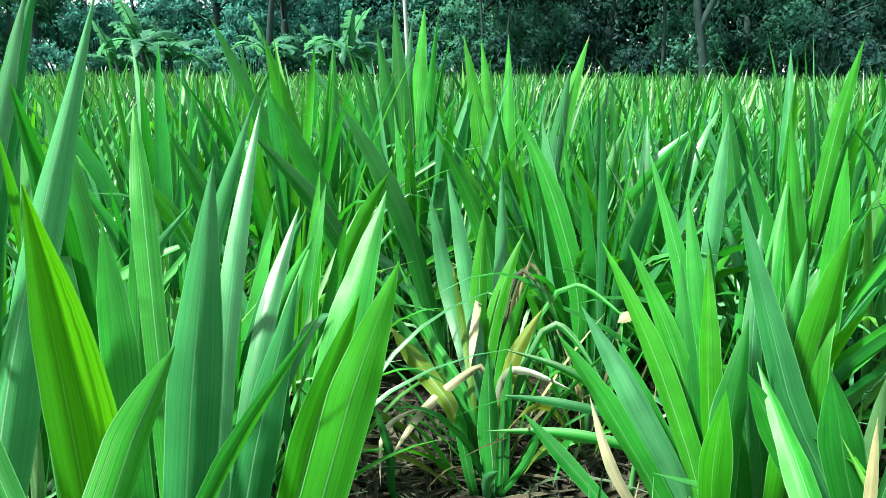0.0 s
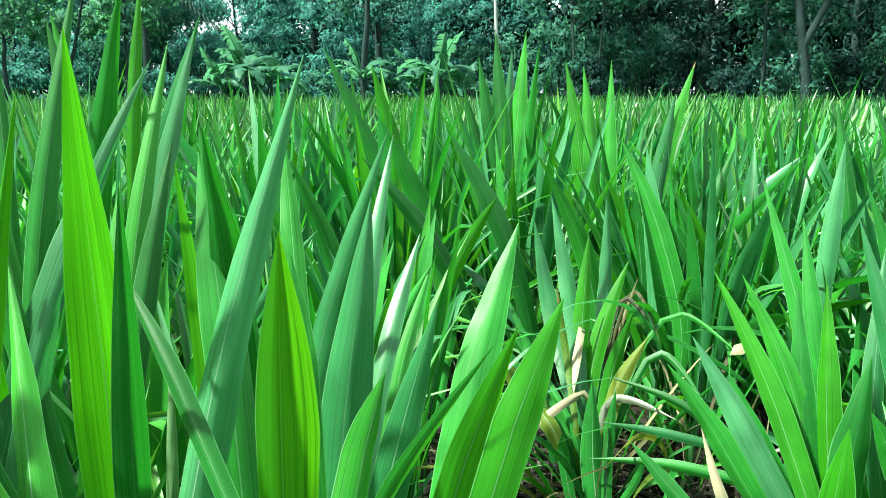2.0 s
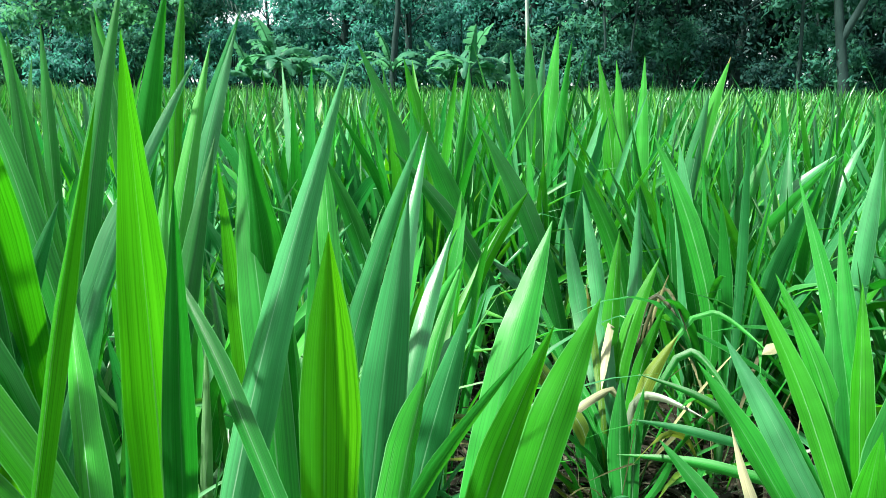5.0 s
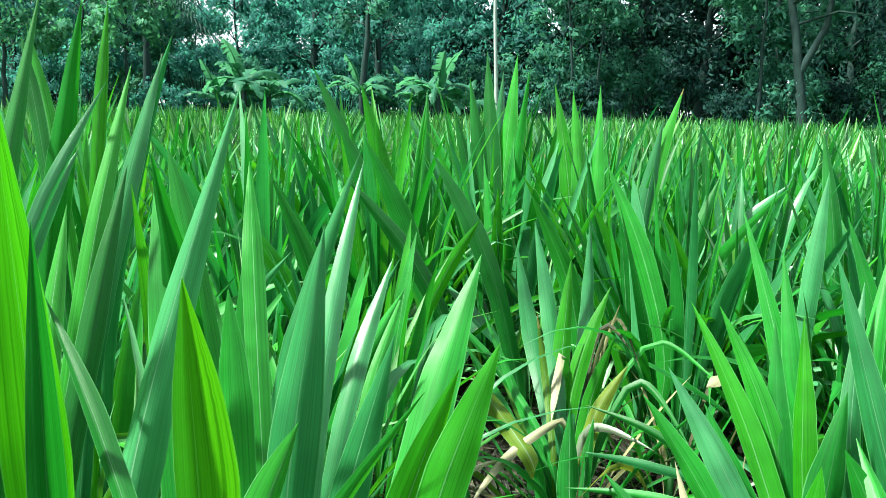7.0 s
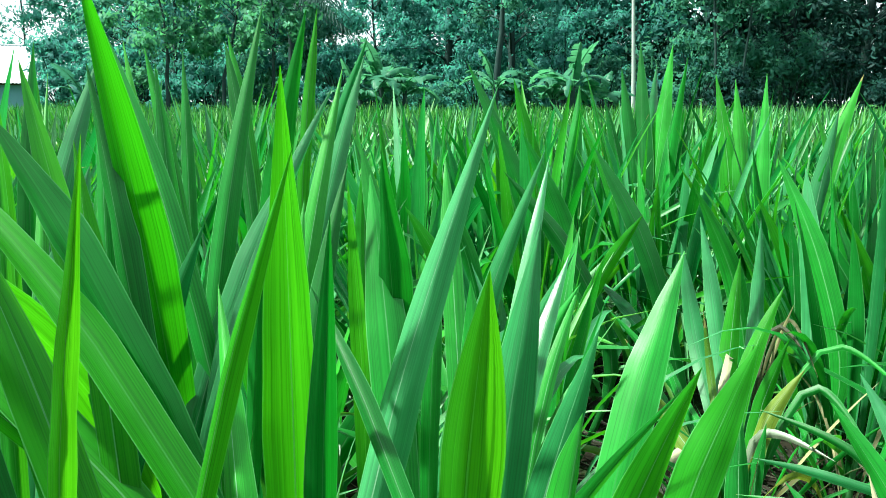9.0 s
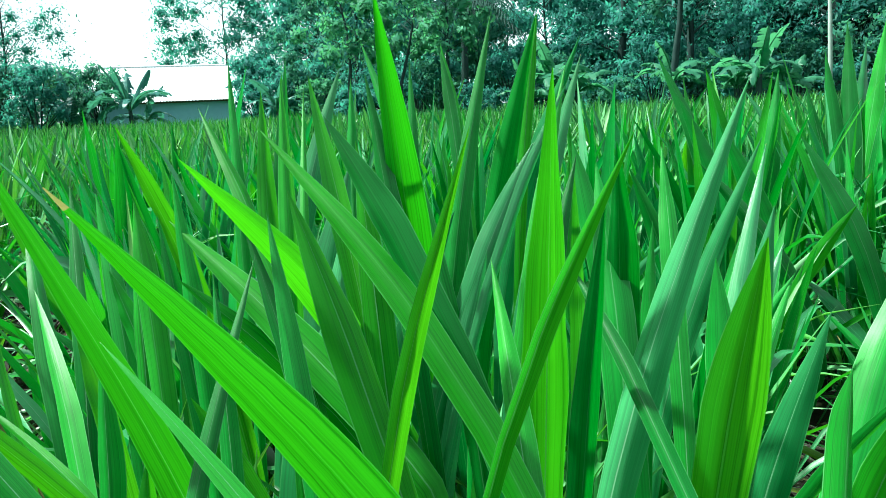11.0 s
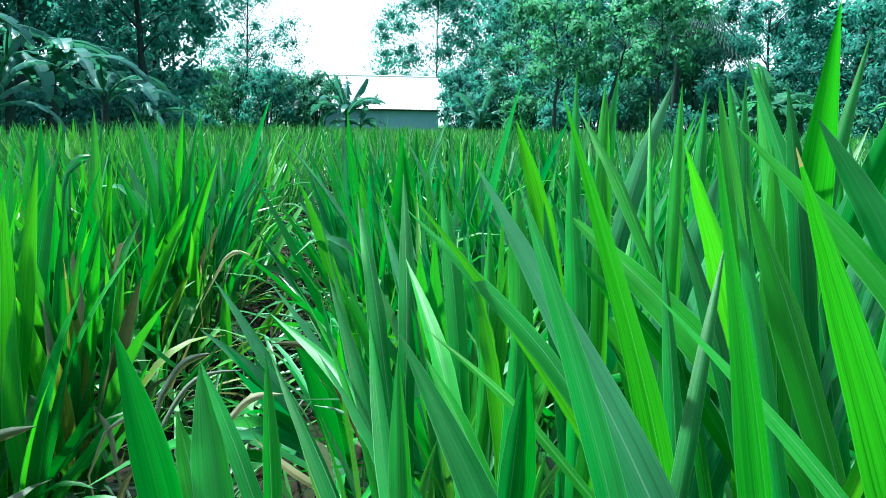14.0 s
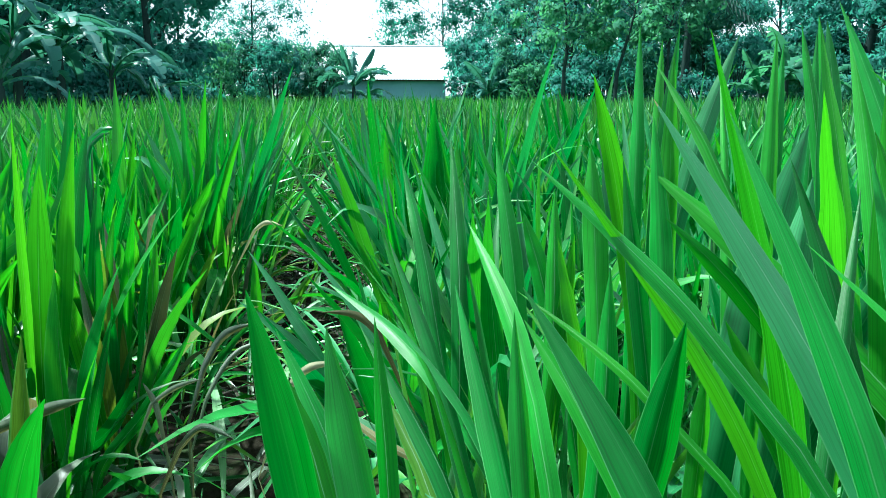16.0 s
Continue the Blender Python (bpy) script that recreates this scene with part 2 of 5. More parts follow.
# ---- mesh helpers ----
def mesh_from(name, verts, faces, uvs=None, mat=None, smooth=True):
    me = bpy.data.meshes.new(name)
    verts = np.asarray(verts, float).reshape(-1, 3)
    faces = np.asarray(faces, int)
    k = faces.shape[1]
    me.vertices.add(len(verts))
    me.vertices.foreach_set("co", verts.ravel())
    me.loops.add(faces.size)
    me.loops.foreach_set("vertex_index", faces.ravel())
    me.polygons.add(len(faces))
    me.polygons.foreach_set("loop_start", np.arange(0, faces.size, k))
    me.polygons.foreach_set("loop_total", np.full(len(faces), k))
    if uvs is not None:
        layer = me.uv_layers.new(name="UVMap")
        layer.data.foreach_set("uv", np.asarray(uvs, float).reshape(-1, 2)[faces.ravel()].ravel())
    me.polygons.foreach_set("use_smooth", np.full(len(faces), smooth))
    if mat is not None:
        me.materials.append(mat)
    me.update()
    me.validate()
    return me


def part(name, me, parent, label=""):
    ob = new(name, me)
    ob.parent = parent
    if label:
        ob["label"] = label
    return ob


def unit(a):
    return a / (np.linalg.norm(a, axis=-1, keepdims=True) + 1e-9)


def ribbons(points, widths, side, fold, across=3, ripple=None):
    """Leaf ribbons. points (n, s, 3), widths (n, s), side (n, s, 3) unit vectors, fold (n,): depth of the keel as a part of the width;
    ripple (n, 3): how far the margins wave, how often, and where the waves begin."""
    n, s, _ = points.shape
    tang = unit(np.gradient(points, axis=1))
    side = unit(side - (side * tang).sum(-1, keepdims=True) * tang)
    up = np.cross(tang, side)
    xs = np.linspace(-0.5, 0.5, across)
    lift = (np.abs(xs) * 2)
    v = points[:, :, None, :] + xs[None, None, :, None] * (widths[..., None, None] * side[:, :, None, :]) \
        + (lift[None, None, :, None] * (fold[:, None] * widths)[..., None, None] * up[:, :, None, :])
    if ripple is not None:
        run = np.linspace(0, 1, s)[None, :, None] * ripple[:, None, 1:2] + ripple[:, None, 2:3] + np.where(xs > 0, 2.1, 0)[None, None]
        v += (np.sin(run) * lift ** 2 * ripple[:, None, 0:1] * widths[..., None])[..., None] * up[:, :, None, :]
    idx = np.arange(n * s * across).reshape(n, s, across)
    f = np.stack([idx[:, :-1, :-1], idx[:, :-1, 1:], idx[:, 1:, 1:], idx[:, 1:, :-1]], -1).reshape(-1, 4)
    uu, vv = np.meshgrid(xs + 0.5, np.linspace(0, 1, s))
    uv = np.broadcast_to(np.stack([uu, vv], -1), (n, s, across, 2))
    return v.reshape(-1, 3), f, uv.reshape(-1, 2)


def bow(pts, samples):
    """A smooth curve through the points, eased by the length of each stretch; samples: how many on each stretch."""
    p = [np.asarray(q, float) for q in pts]
    run = [b - a for a, b in zip(p, p[1:])]
    size = [np.linalg.norm(r) for r in run]
    slope = [None] + [(run[i - 1] / size[i - 1] * size[i] + run[i] / size[i] * size[i - 1]) / (size[i] + size[i - 1]) for i in range(1, len(run))] + [None]
    slope[0] = run[0] / size[0] * 1.5 - slope[1] * 0.5
    slope[-1] = run[-1] / size[-1] * 1.4 - slope[-2] * 0.4
    out = []
    for i, k in enumerate(samples):
        for t in np.linspace(0, 1, k, endpoint=False):
            a, c = 2 * t ** 3 - 3 * t * t + 1, t ** 3 - 2 * t * t + t
            out.append(a * p[i] + c * size[i] * slope[i] + (1 - a) * p[i + 1] + (t ** 3 - t * t) * size[i] * slope[i + 1])
    return np.array(out + [p[-1]])


def tube(points, radii, sides=8):
    p = np.asarray(points, float)
    tang = unit(np.gradient(p, axis=0))
    ref = np.where(np.abs(tang[:, 2:3]) > 0.9, [[1.0, 0, 0]], [[0, 0, 1.0]])
    a = unit(np.cross(tang, ref))
    b = np.cross(tang, a)
    ang = np.linspace(0, 2 * np.pi, sides, endpoint=False)
    ring = np.cos(ang)[None, :, None] * a[:, None] + np.sin(ang)[None, :, None] * b[:, None]
    v = p[:, None] + ring * np.asarray(radii)[:, None, None]
    i = np.arange(len(p) * sides).reshape(len(p), sides)
    j = np.roll(i, -1, 1)
    f = np.stack([i[:-1], j[:-1], j[1:], i[1:]], -1).reshape(-1, 4)
    return v.reshape(-1, 3), f


# ---- the grass ----
TONE = {'y': leaf_young, 'm': leaf_green, 'g': leaf_green, 'p': leaf_waxy, 'd': leaf_dead, 'o': leaf_yellowing, 'w': leaf_bleached, 's': leaf_dying}
LEAF_LABEL = {'y': "bright yellow-green young leaf", 'p': "pale waxy green leaf", 'd': "dry straw-coloured leaf", 'w': "bleached dead leaf", 's': "dull grey-green dying leaf", 'o': "yellowing leaf with brown edges"}
blade_rng = np.random.default_rng(11)


def grass_clump(x, y, label="tall broad-leaved fodder grass clump rooted in dark soil"):
    return _clump(x, y, label)


def _clump(x, y, label):
    ob = new("grass_clump")
    ob.location = (x, y, 0)
    ob.empty_display_size = 0.1
    v, f = tube([(0, 0, -0.06), (0.008, 0.004, 0.08), (0.014, -0.004, 0.24)], [0.016, 0.012, 0.005], 6)
    part("stem", mesh_from("stem", v, f, np.zeros((len(v), 2)), leaf_green), ob)
    return tagged(ob, label, "grass", "grass clumps")


def blade(clump, base, low, tip, width, face, tone, twist=0.0):
    """One leaf from the clump's foot, by its base, a point on its broad part and its tip; face: where its broad side looks, in degrees from +x."""
    o = np.array(clump.location)
    foot = np.array([o[0] + (base[0] - o[0]) * 0.45, o[1] + (base[1] - o[1]) * 0.45, 0.0])
    pts = bow([foot, base, low, tip], [3, 5, 9])
    s = np.r_[np.linspace(0, 0.15, 3, endpoint=False), np.linspace(0.15, 0.5, 5, endpoint=False), np.linspace(0.5, 1, 10)]
    w = np.where(s > 0.5, 1 - (np.clip(s - 0.5, 0, 1) / 0.5) ** 1.55, 0.72 + 0.28 * np.clip((s - 0.1) / 0.4, 0, 1) ** 0.8)
    w = np.maximum(np.where(s < 0.15, 0.12 if tone in 'dw' else 0.38, w), 0.012) * width * 1.06
    a = radians(face + twist + blade_rng.uniform(-24, 24)) + np.linspace(0.25, -0.1, len(s)) * blade_rng.uniform(-1, 1)
    look_dir = np.stack([np.cos(a), np.sin(a), np.full_like(a, 0.25)], -1)
    tang = unit(np.gradient(pts, axis=0))
    side = unit(np.cross(tang, look_dir))
    v, f, uv = ribbons(pts[None], w[None], side[None], np.array([blade_rng.uniform(0.14, 0.34)]), 5,
                       np.array([[blade_rng.uniform(0.02, 0.09), blade_rng.uniform(14, 30), blade_rng.uniform(0, 6)]]))
    me = mesh_from("leaf", v - o, f, uv, TONE[tone])
    return part("leaf", me, clump, LEAF_LABEL.get(tone, ""))


def random_leaves(rng, n, height, spread, width, segs, low_share=0.25, twist=0.6):
    """n leaves of a clump at the origin: points, widths, sides, folds."""
    phi = rng.uniform(0, 2 * np.pi, n)
    old = rng.random(n) < low_share
    h = np.where(old, rng.uniform(0.35, 0.7, n), rng.uniform(0.72, 1.05, n)) * height
    r = np.where(old, rng.uniform(0.7, 1.5, n), rng.uniform(0.15, 0.95, n)) * spread
    r0 = rng.uniform(0.0, 0.10, n)
    d = np.stack([np.cos(phi), np.sin(phi), np.zeros(n)], -1)
    jog = rng.normal(0, 0.04, (n, 3)) * [1, 1, 0.3]
    z0 = np.zeros(n)
    p0 = d * r0[:, None] + np.stack([z0, z0, z0], -1)
    p2 = d * (r0 + r)[:, None] + np.stack([z0, z0, h], -1) + jog
    bend = np.where(old, rng.uniform(0.15, 0.45, n), rng.uniform(0.25, 0.5, n))
    hump = np.where(old, rng.uniform(0.8, 1.25, n), rng.uniform(0.55, 0.72, n))
    p1 = d * (r0 + r * bend)[:, None] + np.stack([z0, z0, h * hump], -1) + jog * 0.5
    t = np.linspace(0, 1, segs + 1)[None, :, None]
    pts = (1 - t) ** 2 * p0[:, None] + 2 * t * (1 - t) * p1[:, None] + t ** 2 * p2[:, None]
    s = np.linspace(0, 1, segs + 1)
    prof = np.where(s > 0.52, 1 - (np.clip(s - 0.52, 0, 1) / 0.48) ** 1.5, 0.3 + 0.7 * np.clip((s - 0.1) / 0.42, 0, 1))
    wid = np.maximum(prof, 0.02)[None] * (width * np.where(rng.random(n) < 0.35, rng.uniform(0.35, 0.6, n), rng.uniform(0.65, 1.3, n)))[:, None]
    # some leaves are snapped and hang from the break
    at = int(segs * 0.6)
    snap = rng.random(n) < 0.07
    rest = np.cumsum(np.linalg.norm(np.diff(pts[:, at:], axis=1), axis=-1), 1)
    hang = pts[:, at:at + 1] + rest[..., None] * (d * rng.uniform(0.2, 0.8, n)[:, None] - np.array([0, 0, 0.75]))[:, None]
    pts[:, at + 1:] = np.where(snap[:, None, None], hang, pts[:, at + 1:])
    pts[..., 2] = np.maximum(pts[..., 2], 0.01)
    turn = (phi + rng.normal(0, twist, n))[:, None] + rng.normal(0, 0.75, n)[:, None] * s[None]
    side = unit(np.stack([-np.sin(turn), np.cos(turn), np.broadcast_to(rng.normal(0, 0.15, n)[:, None], turn.shape)], -1))
    return pts, wid, side, rng.uniform(0.10, 0.36, n)


def loose_clump(rng, leaves, height, spread, width, tones, label, low=0.32):
    """A clump with each leaf a part."""
    ob = _clump(0, 0, label)
    pts, wid, side, fold = random_leaves(rng, leaves, height, spread, width, 8, low, 0.8)
    for i in range(leaves):
        tone = tones[int(rng.integers(len(tones)))]
        v, f, uv = ribbons(pts[i:i + 1], wid[i:i + 1], side[i:i + 1], fold[i:i + 1], 3)
        part("leaf", mesh_from("leaf", v, f, uv, TONE[tone]), ob, LEAF_LABEL.get(tone, ""))
    return ob


def fill(clump, leaves, height, spread, width, tones, seed):
    """More leaves round the foot of a clump."""
    rng = np.random.default_rng(seed)
    pts, wid, side, fold = random_leaves(rng, leaves, height, spread, width, 9, 0.2, 0.8)
    for i in range(leaves):
        tone = tones[i % len(tones)]
        v, f, uv = ribbons(pts[i:i + 1], wid[i:i + 1], side[i:i + 1], fold[i:i + 1], 5)
        part("leaf", mesh_from("leaf", v, f, uv, TONE[tone]), clump, LEAF_LABEL.get(tone, ""))


clump = grass_clump(-0.28, 0.46)
blade(clump, (-0.243, 0.469, 0.464), (-0.199, 0.364, 0.910), (-0.172, 0.300, 1.054), 0.040, -69, 'y')
blade(clump, (-0.339, 0.428, 0.542), (-0.284, 0.441, 0.882), (-0.205, 0.459, 1.145), 0.032, -72, 'p')
blade(clump, (-0.392, 0.496, 0.550), (-0.370, 0.458, 0.863), (-0.334, 0.394, 1.158), 0.045, -55, 'y')
blade(clump, (-0.335, 0.412, 0.457), (-0.304, 0.375, 0.876), (-0.278, 0.344, 1.070), 0.022, -70, 'm')
blade(clump, (-0.166, 0.605, 0.407), (-0.109, 0.740, 0.812), (-0.065, 0.842, 0.966), 0.046, -89, 'm')
blade(clump, (-0.156, 0.386, 0.381), (-0.059, 0.436, 0.894), (-0.027, 0.453, 0.983), 0.030, -92, 'y')
blade(clump, (-0.186, 0.538, 0.342), (-0.101, 0.512, 0.817), (-0.058, 0.499, 0.946), 0.030, -83, 'y')
blade(clump, (-0.250, 0.575, 0.409), (-0.227, 0.615, 0.800), (-0.204, 0.656, 1.021), 0.048, -73, 'p')
blade(clump, (-0.261, 0.700, 0.285), (-0.204, 0.725, 0.687), (-0.151, 0.748, 0.892), 0.044, -79, 'p')
blade(clump, (-0.293, 0.460, 0.382), (-0.142, 0.434, 0.849), (-0.073, 0.423, 0.957), 0.012, -80, 'm')
blade(clump, (-0.316, 0.314, 0.455), (-0.236, 0.125, 0.913), (-0.204, 0.051, 0.999), 0.031, -67, 'y')
blade(clump, (-0.410, 0.325, 0.555), (-0.282, 0.232, 1.001), (-0.214, 0.182, 1.121), 0.012, -71, 'y')
blade(clump, (-0.265, 0.319, 0.552), (-0.428, 0.309, 1.047), (-0.482, 0.305, 1.130), 0.024, -47, 'm')
clump = grass_clump(-0.44, 1.10)
blade(clump, (-0.422, 1.040, 0.468), (-0.374, 1.048, 0.734), (-0.265, 1.066, 1.066), 0.040, -79, 'p')
blade(clump, (-0.427, 1.282, 0.269), (-0.332, 1.305, 0.668), (-0.246, 1.325, 0.858), 0.031, -79, 'p')
blade(clump, (-0.416, 1.174, 0.238), (-0.300, 1.222, 0.670), (-0.224, 1.253, 0.819), 0.035, -82, 'g')
blade(clump, (-0.492, 0.908, 0.456), (-0.473, 0.842, 0.773), (-0.441, 0.736, 1.047), 0.026, -66, 'g')
clump = grass_clump(-0.27, 0.03)
blade(clump, (-0.126, -0.077, 0.517), (-0.127, 0.276, 0.951), (-0.127, 0.332, 0.972), 0.018, -69, 'y')
blade(clump, (-0.328, -0.022, 0.513), (-0.375, -0.026, 0.924), (-0.417, -0.030, 1.126), 0.027, -31, 'y')
blade(clump, (-0.258, 0.303, 0.435), (-0.362, 0.211, 0.844), (-0.401, 0.030, 1.110), 0.039, -58, 'y')
blade(clump, (-0.295, -0.017, 0.542), (-0.423, -0.026, 0.905), (-0.557, -0.036, 1.098), 0.027, -23, 'p')
blade(clump, (-0.291, -0.136, 0.520), (-0.427, -0.089, 0.965), (-0.504, -0.062, 1.093), 0.014, -62, 'g')
blade(clump, (-0.229, 0.178, 0.459), (-0.334, 0.319, 0.889), (-0.393, 0.399, 1.008), 0.020, -55, 'm')
blade(clump, (-0.176, 0.141, 0.504), (-0.370, 0.136, 0.867), (-0.529, 0.131, 1.001), 0.015, -39, 'g')
blade(clump, (-0.470, 0.022, 0.471), (-0.509, 0.168, 0.874), (-0.539, 0.279, 1.025), 0.014, -72, 'm')
clump = grass_clump(-0.64, 0.67)
blade(clump, (-0.646, 0.837, 0.647), (-0.575, 0.796, 1.013), (-0.493, 0.749, 1.239), 0.035, -60, 'g')
blade(clump, (-0.593, 0.868, 0.644), (-0.570, 0.897, 1.130), (-0.558, 0.911, 1.261), 0.017, -61, 'y')
blade(clump, (-0.613, 0.673, 0.656), (-0.604, 0.724, 0.954), (-0.588, 0.819, 1.257), 0.029, -57, 'm')
blade(clump, (-0.583, 0.603, 0.656), (-0.551, 0.525, 0.987), (-0.506, 0.414, 1.239), 0.041, -52, 'y')
blade(clump, (-0.620, 0.604, 0.625), (-0.596, 0.453, 0.915), (-0.561, 0.234, 1.104), 0.038, -57, 'y')
blade(clump, (-0.683, 0.521, 0.424), (-0.604, 0.547, 0.806), (-0.522, 0.573, 1.018), 0.039, -56, 'p')
blade(clump, (-0.748, 0.560, 0.627), (-0.779, 0.606, 0.801), (-0.910, 0.796, 1.173), 0.020, -46, 'm')
blade(clump, (-0.493, 0.447, 0.751), (-0.623, 0.444, 0.871), (-0.836, 0.446, 1.015), 0.043, -45, 'y')
clump = grass_clump(-0.76, 1.18)
blade(clump, (-0.760, 1.176, 0.673), (-0.679, 1.129, 0.970), (-0.541, 1.049, 1.234), 0.040, -65, 'p')
clump = grass_clump(-0.55, 0.23)
blade(clump, (-0.522, 0.252, 0.549), (-0.543, 0.207, 0.809), (-0.593, 0.099, 1.144), 0.028, -33, 'y')
blade(clump, (-0.506, 0.249, 0.527), (-0.565, 0.159, 0.823), (-0.662, 0.010, 1.071), 0.016, -43, 'y')
blade(clump, (-0.677, 0.135, 0.365), (-0.596, 0.058, 0.847), (-0.559, 0.024, 0.962), 0.029, -53, 'g')
blade(clump, (-0.476, 0.296, 0.553), (-0.372, 0.224, 0.955), (-0.286, 0.165, 1.124), 0.014, -50, 'y')
clump = grass_clump(-0.62, -0.15)
blade(clump, (-0.695, -0.118, 0.368), (-0.734, -0.156, 0.872), (-0.750, -0.172, 0.983), 0.027, -21, 'g')
blade(clump, (-0.540, -0.183, 0.368), (-0.703, -0.129, 0.874), (-0.748, -0.114, 0.946), 0.027, -27, 'g')
clump = grass_clump(-0.92, 0.63)
blade(clump, (-0.919, 0.626, 0.535), (-0.920, 0.521, 0.973), (-0.920, 0.452, 1.128), 0.032, -51, 'y')
clump = grass_clump(-0.40, 0.79)
blade(clump, (-0.395, 0.791, 0.501), (-0.371, 0.695, 0.902), (-0.350, 0.611, 1.090), 0.040, -68, 'g')
clump = grass_clump(0.50, 1.38)
blade(clump, (0.529, 1.372, 0.136), (0.404, 1.402, 0.431), (0.288, 1.470, 0.627), 0.053, -106, 'p')
blade(clump, (0.494, 1.367, 0.113), (0.352, 1.397, 0.408), (0.238, 1.456, 0.570), 0.049, -104, 'm')
blade(clump, (0.409, 1.278, 0.214), (0.329, 1.282, 0.359), (0.289, 1.343, 0.483), 0.022, -104, 'w')
blade(clump, (0.545, 1.372, 0.136), (0.462, 1.411, 0.465), (0.329, 1.502, 0.759), 0.051, -108, 'm')
blade(clump, (0.547, 1.388, 0.125), (0.492, 1.447, 0.513), (0.393, 1.530, 0.747), 0.047, -109, 'm')
blade(clump, (0.553, 1.388, 0.125), (0.511, 1.436, 0.467), (0.505, 1.524, 0.724), 0.050, -110, 'm')
blade(clump, (0.557, 1.367, 0.113), (0.546, 1.413, 0.477), (0.551, 1.498, 0.743), 0.049, -111, 'y')
blade(clump, (0.551, 1.314, 0.151), (0.559, 1.318, 0.425), (0.596, 1.369, 0.633), 0.068, -113, 'm')
blade(clump, (0.517, 1.251, 0.197), (0.493, 1.214, 0.400), (0.507, 1.225, 0.549), 0.060, -112, 'y')
blade(clump, (0.811, 1.335, 0.111), (0.693, 1.371, 0.472), (0.591, 1.479, 0.877), 0.059, -117, 'p')
blade(clump, (0.739, 1.262, 0.165), (0.617, 1.250, 0.449), (0.556, 1.260, 0.567), 0.050, -116, 'm')
blade(clump, (0.641, 1.478, 0.062), (0.567, 1.598, 0.561), (0.483, 1.747, 0.922), 0.046, -110, 'g')
blade(clump, (0.654, 1.452, 0.081), (0.572, 1.560, 0.574), (0.556, 1.677, 0.846), 0.043, -110, 'm')
blade(clump, (0.717, 1.484, 0.088), (0.728, 1.586, 0.512), (0.815, 1.737, 0.879), 0.051, -115, 'm')
blade(clump, (0.692, 1.458, 0.106), (0.686, 1.537, 0.477), (0.730, 1.662, 0.784), 0.045, -114, 'p')
blade(clump, (0.782, 1.410, 0.112), (0.743, 1.477, 0.502), (0.794, 1.572, 0.752), 0.053, -117, 'g')
blade(clump, (0.752, 1.393, 0.095), (0.771, 1.462, 0.508), (0.881, 1.562, 0.792), 0.069, -118, 'y')
blade(clump, (0.791, 1.257, 0.169), (0.738, 1.236, 0.423), (0.704, 1.251, 0.572), 0.075, -121, 'g')
blade(clump, (0.381, 1.293, 0.191), (0.252, 1.367, 0.328), (0.169, 1.427, 0.405), 0.032, -100, 'm')
blade(clump, (0.585, 1.436, 0.230), (0.331, 1.533, 0.291), (0.102, 1.600, 0.272), 0.026, -102, 'm')
blade(clump, (0.582, 1.544, 0.252), (0.306, 1.624, 0.327), (0.134, 1.667, 0.334), 0.022, -101, 'p')
blade(clump, (0.502, 1.481, 0.203), (0.325, 1.601, 0.404), (0.147, 1.693, 0.442), 0.020, -101, 'm')
blade(clump, (0.562, 1.409, 0.110), (0.461, 1.443, 0.360), (0.378, 1.520, 0.535), 0.043, -108, 'm')
clump = grass_clump(0.58, 0.84)
blade(clump, (0.647, 0.908, 0.120), (0.620, 1.118, 0.405), (0.596, 1.312, 0.568), 0.052, -76, 'm')
blade(clump, (0.519, 0.772, 0.120), (0.550, 0.850, 0.572), (0.560, 0.874, 0.672), 0.015, -123, 'd')
clump = grass_clump(0.85, 1.63)
blade(clump, (0.742, 1.446, 0.120), (0.784, 1.458, 0.535), (0.832, 1.472, 0.804), 0.078, -81, 'y')
blade(clump, (0.867, 1.695, 0.295), (0.837, 1.709, 0.722), (0.798, 1.727, 1.010), 0.045, -115, 'm')
blade(clump, (0.909, 1.676, 0.216), (0.917, 1.690, 0.644), (0.928, 1.709, 0.935), 0.060, -118, 'm')
blade(clump, (0.877, 1.688, 0.217), (0.813, 1.742, 0.644), (0.736, 1.806, 0.911), 0.041, -112, 'g')
clump = grass_clump(0.10, 1.84, "half-withered grass clump with straw-coloured and bleached leaves")
blade(clump, (0.097, 1.930, 0.486), (0.084, 1.893, 0.418), (0.072, 1.794, 0.349), 0.023, -93, 'w')
blade(clump, (0.099, 1.795, 0.352), (-0.020, 1.738, 0.286), (-0.122, 1.585, 0.207), 0.023, -89, 'w')
blade(clump, (-0.052, 1.704, 0.276), (-0.127, 1.659, 0.260), (-0.140, 1.532, 0.160), 0.011, -86, 'w')
blade(clump, (0.025, 1.724, 0.274), (-0.050, 1.785, 0.353), (-0.134, 1.791, 0.464), 0.050, -88, 'o')
blade(clump, (0.133, 1.673, 0.050), (0.122, 1.708, 0.205), (0.117, 1.775, 0.399), 0.057, -94, 'g')
blade(clump, (0.148, 1.673, 0.050), (0.159, 1.736, 0.238), (0.177, 1.770, 0.379), 0.032, -95, 'm')
blade(clump, (0.132, 1.763, 0.095), (0.175, 1.846, 0.396), (0.232, 1.896, 0.560), 0.040, -95, 'y')
blade(clump, (0.133, 1.733, 0.096), (0.180, 1.808, 0.363), (0.265, 1.850, 0.497), 0.041, -96, 'o')
blade(clump, (0.092, 1.803, 0.172), (0.101, 1.964, 0.500), (0.115, 2.040, 0.731), 0.047, -93, 'y')
blade(clump, (0.105, 1.838, 0.104), (0.145, 1.934, 0.461), (0.224, 2.004, 0.665), 0.047, -94, 'y')
